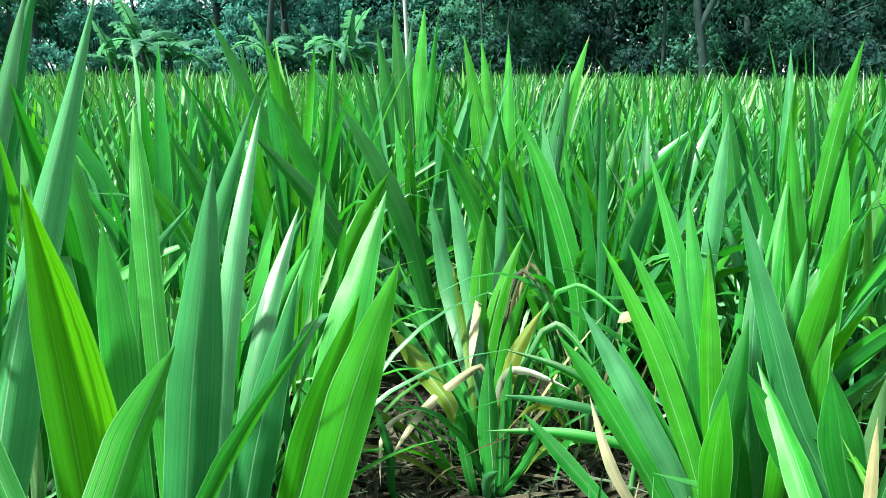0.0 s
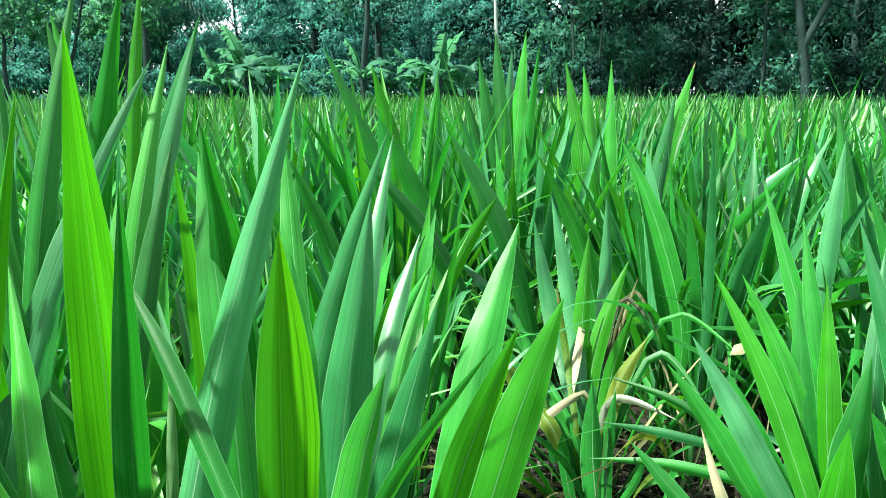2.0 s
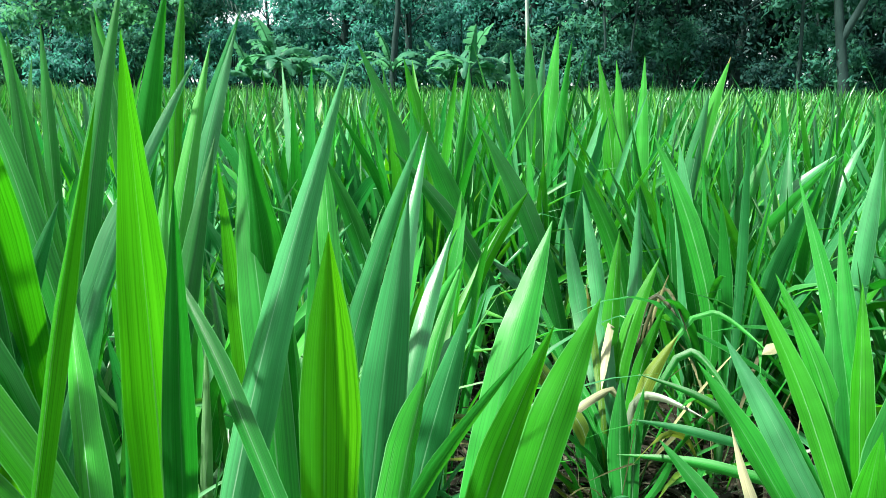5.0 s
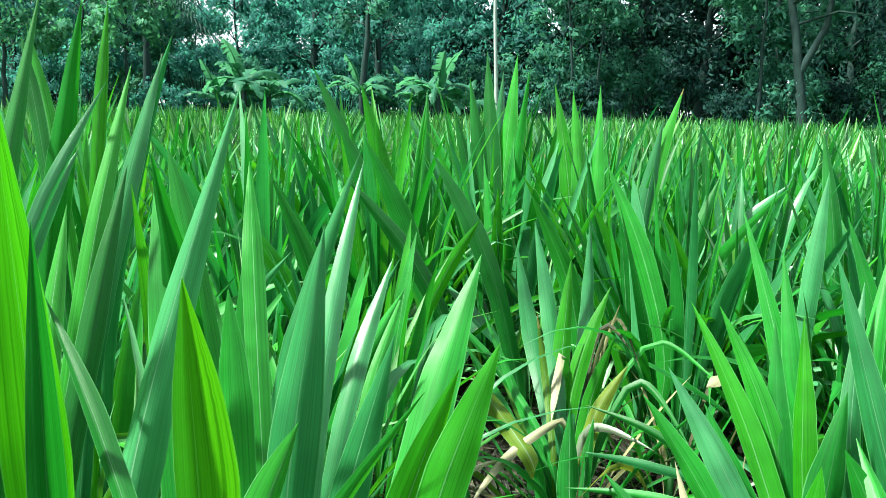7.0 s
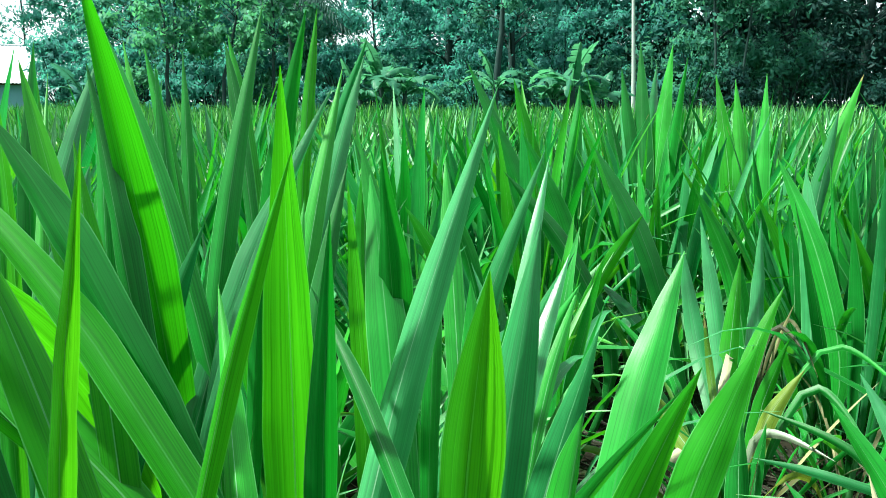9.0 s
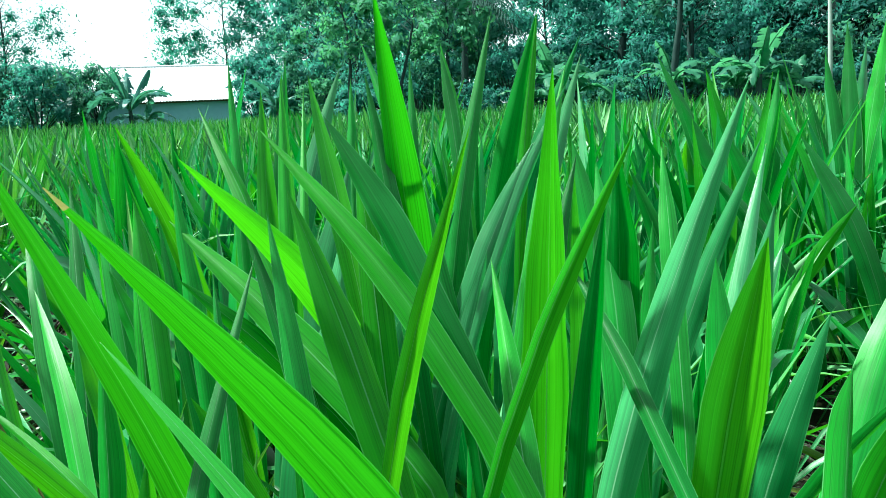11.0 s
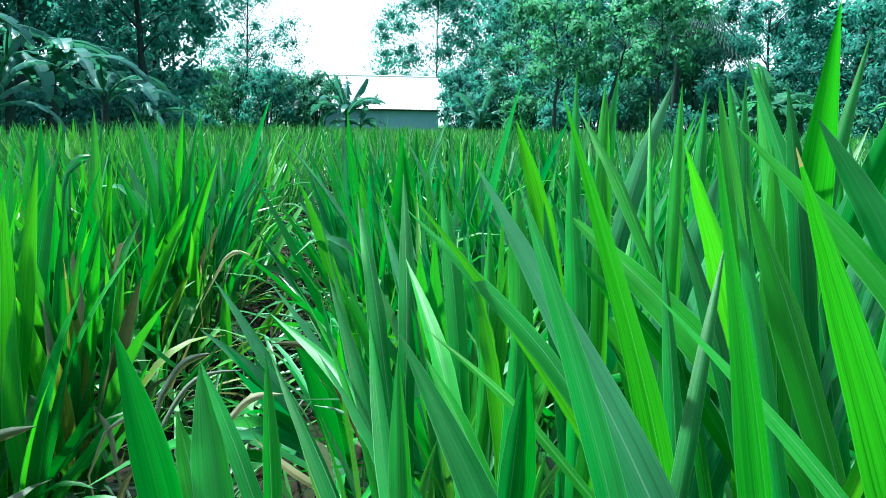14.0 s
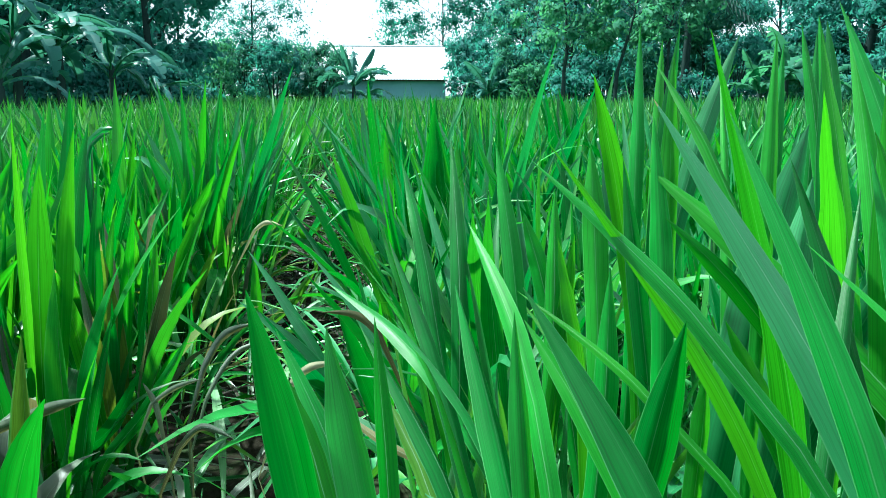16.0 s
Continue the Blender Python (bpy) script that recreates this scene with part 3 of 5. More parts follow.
blade(clump, (0.082, 1.771, 0.253), (0.053, 1.898, 0.440), (0.025, 1.927, 0.603), 0.020, -92, 'o')
blade(clump, (0.102, 1.824, 0.260), (0.067, 2.008, 0.552), (0.009, 2.114, 0.825), 0.048, -92, 'p')
blade(clump, (0.084, 1.824, 0.260), (0.013, 2.000, 0.521), (-0.039, 2.068, 0.759), 0.048, -90, 'p')
blade(clump, (0.128, 1.852, 0.247), (0.171, 2.040, 0.561), (0.167, 2.115, 0.826), 0.042, -95, 'p')
blade(clump, (0.102, 1.780, 0.119), (-0.019, 1.865, 0.387), (-0.129, 1.958, 0.605), 0.024, -89, 'g')
blade(clump, (0.087, 1.772, 0.089), (-0.049, 1.826, 0.354), (-0.168, 1.887, 0.522), 0.033, -88, 'm')
blade(clump, (0.086, 1.761, 0.129), (0.011, 1.772, 0.299), (-0.134, 1.770, 0.377), 0.020, -90, 'm')
blade(clump, (0.147, 1.780, 0.119), (0.305, 1.878, 0.440), (0.418, 1.735, 0.318), 0.020, -99, 'g')
blade(clump, (0.162, 1.810, 0.202), (0.381, 2.028, 0.507), (0.520, 1.916, 0.428), 0.015, -101, 'g')
blade(clump, (0.152, 1.911, 0.321), (0.230, 2.056, 0.540), (0.289, 1.962, 0.493), 0.013, -96, 'd')
blade(clump, (0.169, 1.954, 0.371), (0.257, 2.080, 0.554), (0.316, 1.950, 0.440), 0.010, -97, 'd')
blade(clump, (0.151, 1.870, 0.239), (0.230, 2.048, 0.509), (0.260, 2.052, 0.608), 0.009, -96, 'd')
blade(clump, (0.131, 1.761, 0.129), (0.171, 1.782, 0.343), (0.315, 1.679, 0.343), 0.022, -95, 's')
blade(clump, (0.114, 1.705, 0.064), (0.053, 1.670, 0.217), (-0.016, 1.626, 0.295), 0.017, -92, 'g')
blade(clump, (0.142, 1.680, 0.050), (0.221, 1.662, 0.184), (0.246, 1.661, 0.268), 0.018, -98, 'g')
blade(clump, (-0.113, 1.626, 0.079), (-0.125, 1.616, 0.208), (-0.174, 1.657, 0.335), 0.022, -86, 'g')
blade(clump, (0.084, 1.677, 0.050), (0.047, 1.702, 0.224), (0.042, 1.688, 0.292), 0.028, -92, 'm')
blade(clump, (0.112, 1.659, 0.050), (0.111, 1.618, 0.132), (0.134, 1.578, 0.179), 0.025, -94, 'p')
blade(clump, (0.085, 1.764, 0.224), (-0.082, 1.911, 0.451), (-0.222, 1.953, 0.582), 0.023, -88, 'm')
blade(clump, (-0.017, 2.030, 0.350), (-0.148, 2.033, 0.787), (-0.283, 2.037, 1.014), 0.059, -82, 'm')
clump = grass_clump(-0.17, 3.46)
blade(clump, (-0.141, 3.475, 0.657), (-0.132, 3.490, 0.856), (-0.090, 3.568, 1.393), 0.096, -89, 'm')
blade(clump, (-0.186, 3.461, 0.606), (-0.193, 3.478, 0.805), (-0.233, 3.572, 1.407), 0.096, -86, 'm')
blade(clump, (-0.207, 3.450, 0.555), (-0.224, 3.465, 0.753), (-0.310, 3.543, 1.288), 0.092, -85, 'g')
blade(clump, (-0.090, 3.447, 0.474), (-0.079, 3.465, 0.754), (-0.047, 3.519, 1.189), 0.082, -89, 'm')
blade(clump, (-0.223, 3.437, 0.445), (-0.250, 3.441, 0.651), (-0.373, 3.458, 1.148), 0.092, -84, 'm')
blade(clump, (-0.162, 3.496, 0.576), (-0.161, 3.522, 0.775), (-0.156, 3.653, 1.320), 0.090, -88, 'p')
fill(clump, 12, 1.26, 0.42, 0.050, 'mpgm', 51)
clump = grass_clump(0.36, 2.83)
blade(clump, (0.377, 2.745, 0.528), (0.420, 2.763, 0.827), (0.530, 2.808, 1.228), 0.069, -101, 'm')
blade(clump, (0.384, 2.725, 0.400), (0.410, 2.743, 0.745), (0.462, 2.781, 1.113), 0.069, -99, 'p')
blade(clump, (0.215, 2.984, 0.520), (0.194, 3.027, 0.857), (0.151, 3.116, 1.224), 0.065, -93, 'm')
blade(clump, (0.242, 2.867, 0.527), (0.244, 2.893, 0.725), (0.252, 3.017, 1.242), 0.069, -95, 'm')
blade(clump, (0.586, 2.842, 0.299), (0.765, 2.883, 0.685), (0.974, 2.931, 0.884), 0.057, -108, 'p')
fill(clump, 14, 1.12, 0.46, 0.040, 'mpgmy', 52)
clump = grass_clump(-0.52, 2.80)
blade(clump, (-0.462, 2.978, 0.503), (-0.458, 3.018, 0.819), (-0.449, 3.112, 1.209), 0.072, -82, 'm')
blade(clump, (-0.551, 2.913, 0.521), (-0.587, 2.912, 0.806), (-0.687, 2.911, 1.227), 0.086, -77, 'y')
blade(clump, (-0.586, 2.728, 0.608), (-0.650, 2.726, 0.886), (-0.827, 2.719, 1.283), 0.070, -73, 'm')
blade(clump, (-0.498, 2.598, 0.445), (-0.565, 2.592, 0.759), (-0.718, 2.578, 1.128), 0.078, -74, 'm')
fill(clump, 14, 1.18, 0.48, 0.046, 'mgmy', 53)
clump = grass_clump(-0.40, 2.09)
blade(clump, (-0.311, 2.299, 0.357), (-0.394, 2.279, 0.739), (-0.522, 2.249, 1.040), 0.074, -77, 'm')
blade(clump, (-0.212, 2.191, 0.314), (-0.352, 2.162, 0.682), (-0.553, 2.120, 0.933), 0.057, -75, 'm')
blade(clump, (-0.383, 2.042, 0.168), (-0.226, 2.011, 0.696), (-0.140, 1.994, 0.840), 0.038, -86, 'y')
blade(clump, (-0.538, 1.996, 0.247), (-0.617, 1.958, 0.688), (-0.704, 1.916, 0.941), 0.055, -70, 'm')
blade(clump, (-0.538, 1.933, 0.193), (-0.659, 1.853, 0.680), (-0.749, 1.794, 0.862), 0.052, -67, 'm')
clump = grass_clump(0.17, 2.99)
blade(clump, (0.175, 2.985, 0.547), (0.149, 3.022, 0.834), (0.077, 3.121, 1.246), 0.069, -91, 'y')
clump = grass_clump(0.38, 2.38)
blade(clump, (0.215, 2.284, 0.219), (0.116, 2.253, 0.631), (-0.008, 2.214, 0.896), 0.060, -90, 'g')
blade(clump, (0.450, 2.318, 0.294), (0.368, 2.364, 0.666), (0.238, 2.437, 0.968), 0.066, -96, 'g')
blade(clump, (0.474, 2.515, 0.244), (0.547, 2.566, 0.650), (0.645, 2.634, 0.930), 0.060, -104, 'm')
blade(clump, (0.385, 2.407, 0.229), (0.364, 2.458, 0.629), (0.334, 2.532, 0.935), 0.069, -97, 'p')
clump = grass_clump(1.11, 2.42)
blade(clump, (1.042, 2.540, 0.393), (1.023, 2.581, 0.710), (0.981, 2.674, 1.096), 0.064, -110, 'm')
blade(clump, (1.100, 2.358, 0.471), (1.109, 2.404, 0.830), (1.125, 2.488, 1.178), 0.051, -114, 'p')
blade(clump, (1.195, 2.358, 0.483), (1.221, 2.325, 0.928), (1.250, 2.287, 1.197), 0.046, -119, 'm')
fill(clump, 20, 1.12, 0.50, 0.040, 'pmpg', 54)
clump = grass_clump(1.62, 3.05)
fill(clump, 34, 1.24, 0.55, 0.044, 'pmpgp', 55)
clump = grass_clump(-0.75, 1.23)
blade(clump, (-0.752, 1.341, 0.229), (-0.550, 1.302, 0.741), (-0.443, 1.281, 0.869), 0.023, -71, 'p')
blade(clump, (-0.625, 1.221, 0.310), (-0.624, 1.219, 0.823), (-0.623, 1.217, 1.030), 0.043, -63, 'm')
blade(clump, (-0.832, 1.238, 0.550), (-0.893, 1.258, 1.107), (-0.925, 1.268, 1.262), 0.027, -61, 'm')
blade(clump, (-0.785, 1.136, 0.533), (-0.852, 1.173, 1.108), (-0.882, 1.190, 1.244), 0.026, -59, 'm')
clump = grass_clump(-0.39, 0.78)
blade(clump, (-0.383, 0.829, 0.243), (-0.390, 0.896, 0.763), (-0.395, 0.942, 0.953), 0.026, -67, 'm')
blade(clump, (-0.321, 0.892, 0.256), (-0.275, 1.093, 0.727), (-0.243, 1.232, 0.876), 0.032, -79, 'p')
blade(clump, (-0.308, 0.921, 0.200), (-0.259, 1.132, 0.676), (-0.227, 1.268, 0.814), 0.024, -80, 'm')
blade(clump, (-0.283, 0.773, 0.407), (-0.272, 0.909, 0.819), (-0.259, 1.069, 1.056), 0.029, -76, 'p')
blade(clump, (-0.492, 0.614, 0.495), (-0.488, 0.726, 0.960), (-0.485, 0.829, 1.179), 0.024, -63, 'm')
blade(clump, (-0.592, 0.822, 0.494), (-0.534, 0.893, 1.031), (-0.500, 0.935, 1.198), 0.025, -65, 'p')
blade(clump, (-0.452, 0.518, 0.377), (-0.436, 0.637, 0.910), (-0.427, 0.706, 1.070), 0.024, -62, 'g')
blade(clump, (-0.428, 0.968, 0.368), (-0.521, 1.029, 0.947), (-0.559, 1.054, 1.069), 0.034, -65, 'm')
blade(clump, (-0.279, 0.676, 0.394), (-0.344, 0.836, 0.930), (-0.377, 0.915, 1.062), 0.027, -71, 'g')
clump = grass_clump(0.78, 2.11)
blade(clump, (0.778, 2.112, 0.278), (0.808, 2.164, 0.688), (0.848, 2.235, 0.983), 0.050, -111, 'p')
clump = grass_clump(-3.86, 0.88)
blade(clump, (-3.721, 0.925, 0.461), (-3.750, 0.943, 0.808), (-3.807, 0.977, 1.173), 0.050, -21, 'm')
blade(clump, (-3.922, 0.866, 0.569), (-3.875, 0.928, 0.940), (-3.828, 0.975, 0.953), 0.028, -21, 'p')
blade(clump, (-3.926, 0.856, 0.543), (-3.879, 0.918, 0.915), (-3.844, 0.954, 0.930), 0.020, -21, 'p')
clump = grass_clump(-3.40, 1.12)
blade(clump, (-3.397, 1.148, 0.444), (-3.389, 1.166, 0.643), (-3.351, 1.258, 1.173), 0.050, -29, 'm')
blade(clump, (-3.416, 1.141, 0.451), (-3.413, 1.156, 0.692), (-3.404, 1.208, 1.168), 0.050, -27, 'y')
blade(clump, (-3.431, 1.116, 0.442), (-3.440, 1.119, 0.643), (-3.485, 1.132, 1.160), 0.045, -26, 'm')
blade(clump, (-3.446, 1.114, 0.453), (-3.472, 1.102, 0.692), (-3.565, 1.058, 1.160), 0.045, -24, 'm')
blade(clump, (-3.336, 1.112, 0.285), (-3.307, 1.134, 0.482), (-3.168, 1.244, 0.987), 0.059, -30, 'y')
blade(clump, (-3.368, 1.074, 0.211), (-3.334, 1.098, 0.433), (-3.198, 1.196, 0.898), 0.049, -29, 'g')
blade(clump, (-3.389, 1.111, 0.232), (-3.423, 1.050, 0.578), (-3.488, 0.935, 0.920), 0.054, -23, 'm')
clump = grass_clump(-2.57, 0.41)
blade(clump, (-2.754, 0.360, 0.400), (-2.753, 0.374, 0.649), (-2.748, 0.420, 1.118), 0.072, -18, 'g')
blade(clump, (-2.576, 0.354, 0.184), (-2.569, 0.371, 0.508), (-2.553, 0.410, 0.901), 0.049, -20, 'm')
blade(clump, (-2.516, 0.408, 0.120), (-2.495, 0.432, 0.476), (-2.463, 0.467, 0.791), 0.043, -22, 'y')
blade(clump, (-2.471, 0.466, 0.120), (-2.491, 0.509, 0.494), (-2.509, 0.547, 0.726), 0.030, -23, 'y')
blade(clump, (-2.533, 0.408, 0.120), (-2.533, 0.331, 0.490), (-2.533, 0.252, 0.737), 0.048, -16, 'y')
blade(clump, (-2.519, 0.350, 0.120), (-2.541, 0.328, 0.506), (-2.566, 0.301, 0.782), 0.051, -17, 'm')
blade(clump, (-2.585, 0.364, 0.120), (-2.594, 0.410, 0.477), (-2.606, 0.466, 0.759), 0.040, -21, 'm')
blade(clump, (-2.619, 0.575, 0.691), (-2.618, 0.582, 0.717), (-2.611, 0.593, 0.735), 0.016, -23, 'w')
clump = grass_clump(-2.28, 0.20)
blade(clump, (-2.241, 0.224, 0.120), (-2.171, 0.345, 0.306), (-2.111, 0.446, 0.504), 0.035, -25, 'g')
blade(clump, (-2.317, 0.178, 0.120), (-2.188, 0.251, 0.271), (-2.104, 0.299, 0.436), 0.037, -21, 'g')
clump = grass_clump(-2.23, -0.25)
blade(clump, (-2.231, -0.253, 0.120), (-1.941, 0.041, 0.463), (-1.885, 0.098, 0.486), 0.023, -17, 's')
clump = grass_clump(-2.74, 1.00)
blade(clump, (-2.733, 1.005, 0.120), (-2.775, 1.030, 0.308), (-2.808, 1.050, 0.518), 0.043, -30, 'y')
blade(clump, (-2.850, 1.041, 0.120), (-2.759, 1.181, 0.301), (-2.698, 1.277, 0.465), 0.035, -35, 'o')
blade(clump, (-2.639, 0.956, 0.629), (-2.614, 0.986, 0.658), (-2.569, 1.025, 0.648), 0.016, -32, 'w')
clump = grass_clump(-0.98, 0.59)
blade(clump, (-0.992, 0.702, 0.507), (-1.019, 0.739, 0.992), (-1.043, 0.771, 1.222), 0.024, -58, 'g')
blade(clump, (-1.023, 0.811, 0.513), (-1.033, 0.862, 0.983), (-1.043, 0.911, 1.225), 0.032, -61, 'm')
blade(clump, (-1.003, 0.766, 0.511), (-0.966, 0.863, 1.018), (-0.939, 0.932, 1.206), 0.035, -65, 'p')
blade(clump, (-0.772, 0.694, 0.465), (-0.791, 0.745, 1.006), (-0.802, 0.776, 1.179), 0.023, -68, 'm')
blade(clump, (-1.005, 0.484, 0.169), (-1.017, 0.547, 0.757), (-1.023, 0.572, 0.883), 0.027, -54, 'y')
blade(clump, (-1.029, 0.433, 0.120), (-1.159, 0.390, 0.648), (-1.188, 0.381, 0.720), 0.024, -42, 'y')
blade(clump, (-1.259, 0.578, 0.349), (-1.353, 0.652, 0.759), (-1.468, 0.745, 1.012), 0.037, -45, 'm')
blade(clump, (-1.083, 0.561, 0.327), (-1.184, 0.614, 0.814), (-1.265, 0.656, 1.014), 0.035, -48, 'm')
blade(clump, (-0.977, 0.591, 0.207), (-1.087, 0.566, 0.817), (-1.119, 0.559, 0.911), 0.032, -50, 'g')
blade(clump, (-1.000, 0.501, 0.240), (-1.035, 0.539, 0.793), (-1.055, 0.559, 0.955), 0.029, -52, 'g')
blade(clump, (-0.776, 0.446, 0.306), (-0.838, 0.456, 0.845), (-0.876, 0.463, 1.018), 0.027, -57, 'g')
blade(clump, (-0.921, 0.693, 0.456), (-0.952, 0.736, 0.974), (-0.974, 0.767, 1.169), 0.030, -48, 'y')
blade(clump, (-0.863, 0.437, 0.319), (-0.918, 0.468, 0.909), (-0.939, 0.480, 1.033), 0.034, -40, 'g')
clump = grass_clump(-0.57, 0.39)
blade(clump, (-0.739, 0.487, 0.361), (-0.720, 0.565, 0.846), (-0.705, 0.631, 1.064), 0.069, -70, 'p')
blade(clump, (-0.677, 0.464, 0.291), (-0.676, 0.533, 0.830), (-0.675, 0.575, 1.002), 0.051, -70, 'p')
blade(clump, (-0.513, 0.430, 0.387), (-0.555, 0.460, 0.922), (-0.581, 0.478, 1.102), 0.032, -74, 'y')
blade(clump, (-0.492, 0.466, 0.455), (-0.545, 0.485, 0.995), (-0.578, 0.497, 1.169), 0.026, -74, 'm')
blade(clump, (-0.546, 0.557, 0.511), (-0.618, 0.620, 0.973), (-0.688, 0.680, 1.203), 0.025, -71, 'm')
blade(clump, (-0.495, 0.584, 0.330), (-0.710, 0.445, 0.882), (-0.778, 0.401, 0.959), 0.023, -60, 'y')
blade(clump, (-0.460, 0.377, 0.195), (-0.614, 0.309, 0.809), (-0.650, 0.294, 0.883), 0.023, -65, 'y')
blade(clump, (-0.762, 0.270, 0.343), (-0.980, 0.377, 0.768), (-1.149, 0.459, 0.900), 0.030, -46, 'm')
blade(clump, (-0.751, 0.410, 0.358), (-0.798, 0.435, 0.887), (-0.828, 0.451, 1.073), 0.029, -59, 'm')
blade(clump, (-0.663, 0.448, 0.462), (-0.693, 0.492, 0.975), (-0.715, 0.524, 1.175), 0.022, -50, 'm')
blade(clump, (-0.550, 0.492, 0.462), (-0.622, 0.501, 1.017), (-0.660, 0.506, 1.172), 0.027, -52, 'g')
blade(clump, (-0.359, 0.313, 0.378), (-0.488, 0.326, 0.938), (-0.548, 0.332, 1.070), 0.032, -51, 'y')
blade(clump, (-0.478, 0.177, 0.307), (-0.567, 0.259, 0.866), (-0.608, 0.297, 1.002), 0.016, -45, 'm')
blade(clump, (-0.770, 0.360, 0.218), (-0.863, 0.353, 0.814), (-0.896, 0.351, 0.926), 0.026, -36, 'y')
blade(clump, (-0.741, 0.238, 0.197), (-0.776, 0.286, 0.776), (-0.791, 0.308, 0.911), 0.027, -37, 'm')
blade(clump, (-0.604, 0.152, 0.140), (-0.631, 0.220, 0.798), (-0.636, 0.231, 0.855), 0.019, -40, 'y')
blade(clump, (-0.571, 0.442, 0.519), (-0.790, 0.522, 1.037), (-0.891, 0.559, 1.145), 0.018, -39, 'y')
blade(clump, (-0.480, 0.560, 0.538), (-0.590, 0.610, 1.009), (-0.690, 0.650, 1.217), 0.026, -50, 'g')
blade(clump, (-0.391, 0.198, 0.361), (-0.494, 0.267, 0.923), (-0.541, 0.298, 1.056), 0.018, -42, 'm')
blade(clump, (-0.569, 0.507, 0.258), (-0.523, 0.595, 0.863), (-0.508, 0.623, 0.965), 0.024, -61, 'p')
blade(clump, (-0.589, 0.481, 0.416), (-0.517, 0.640, 0.961), (-0.484, 0.713, 1.085), 0.029, -66, 'p')
blade(clump, (-0.522, 0.431, 0.486), (-0.453, 0.605, 1.044), (-0.426, 0.674, 1.153), 0.013, -61, 'p')
blade(clump, (-0.390, 0.420, 0.354), (-0.415, 0.540, 0.926), (-0.425, 0.597, 1.042), 0.020, -57, 'm')
clump = grass_clump(-0.43, 0.07)
blade(clump, (-0.434, 0.300, 0.351), (-0.564, 0.337, 0.908), (-0.625, 0.354, 1.041), 0.019, -68, 'g')
blade(clump, (-0.366, 0.212, 0.373), (-0.693, 0.201, 0.832), (-0.835, 0.196, 0.897), 0.010, -49, 'y')
blade(clump, (-0.533, 0.055, 0.365), (-0.855, 0.146, 0.765), (-1.038, 0.198, 0.822), 0.022, 10, 'g')
blade(clump, (-0.545, 0.004, 0.188), (-0.854, 0.071, 0.735), (-0.925, 0.087, 0.785), 0.017, -39, 'o')
blade(clump, (-0.339, -0.023, 0.342), (-0.571, 0.007, 0.846), (-0.688, 0.022, 0.960), 0.025, -23, 'm')
blade(clump, (-0.534, 0.005, 0.296), (-0.798, 0.047, 0.760), (-0.947, 0.071, 0.865), 0.023, -19, 'g')
blade(clump, (-0.327, 0.139, 0.456), (-0.579, 0.071, 0.954), (-0.697, 0.039, 1.053), 0.015, -24, 'm')
blade(clump, (-0.367, 0.174, 0.149), (-0.455, 0.183, 0.813), (-0.467, 0.184, 0.862), 0.016, -48, 'y')
blade(clump, (-0.423, 0.070, 0.279), (-0.722, 0.140, 0.830), (-0.792, 0.156, 0.883), 0.017, -29, 'y')
blade(clump, (-0.284, 0.082, 0.273), (-0.594, -0.032, 0.767), (-0.698, -0.070, 0.825), 0.031, -15, 'p')
blade(clump, (-0.444, 0.052, 0.196), (-0.738, -0.023, 0.691), (-0.853, -0.052, 0.765), 0.015, -13, 'p')
blade(clump, (-0.466, -0.163, 0.169), (-0.619, -0.126, 0.766), (-0.665, -0.115, 0.857), 0.012, -12, 'g')
blade(clump, (-0.507, 0.053, 0.120), (-0.633, 0.026, 0.706), (-0.657, 0.021, 0.767), 0.016, -23, 'o')
clump = grass_clump(-0.67, -0.03)
blade(clump, (-0.556, -0.034, 0.329), (-0.785, 0.106, 0.788), (-0.918, 0.188, 0.893), 0.029, 6, 'g')
blade(clump, (-0.598, -0.038, 0.224), (-0.693, 0.034, 0.823), (-0.724, 0.057, 0.926), 0.019, -48, 'm')
blade(clump, (-0.662, -0.101, 0.221), (-0.774, -0.041, 0.823), (-0.808, -0.022, 0.921), 0.016, -37, 'y')
blade(clump, (-0.561, -0.129, 0.217), (-0.784, -0.103, 0.833), (-0.822, -0.098, 0.884), 0.021, -30, 'y')
blade(clump, (-0.766, 0.053, 0.196), (-1.011, 0.064, 0.730), (-1.105, 0.068, 0.823), 0.022, -30, 'g')
blade(clump, (-0.870, 0.094, 0.720), (-0.919, 0.080, 0.734), (-0.999, 0.079, 0.749), 0.009, -35, 'd')
clump = grass_clump(-1.33, 0.44)
blade(clump, (-1.185, 0.441, 0.364), (-1.345, 0.507, 0.697), (-1.591, 0.608, 0.915), 0.032, 12, 'm')
blade(clump, (-1.253, 0.531, 0.382), (-1.389, 0.608, 0.713), (-1.614, 0.734, 0.955), 0.039, -41, 'm')
blade(clump, (-1.454, 0.527, 0.623), (-1.484, 0.508, 0.657), (-1.548, 0.451, 0.668), 0.016, -35, 'd')
blade(clump, (-1.416, 0.278, 0.589), (-1.392, 0.310, 0.628), (-1.349, 0.351, 0.638), 0.014, -36, 'w')
clump = grass_clump(-0.85, 0.20)
blade(clump, (-0.844, 0.209, 0.313), (-1.058, 0.296, 0.729), (-1.241, 0.369, 0.873), 0.027, 10, 'm')
blade(clump, (-0.810, 0.162, 0.498), (-0.977, 0.229, 0.715), (-1.367, 0.384, 0.844), 0.025, 13, 'g')
blade(clump, (-0.825, 0.296, 0.386), (-1.098, 0.321, 0.702), (-1.388, 0.349, 0.780), 0.029, -35, 'g')
blade(clump, (-0.940, 0.139, 0.716), (-0.946, 0.137, 0.731), (-0.954, 0.133, 0.746), 0.014, -40, 'w')
clump = grass_clump(-0.73, 0.84)
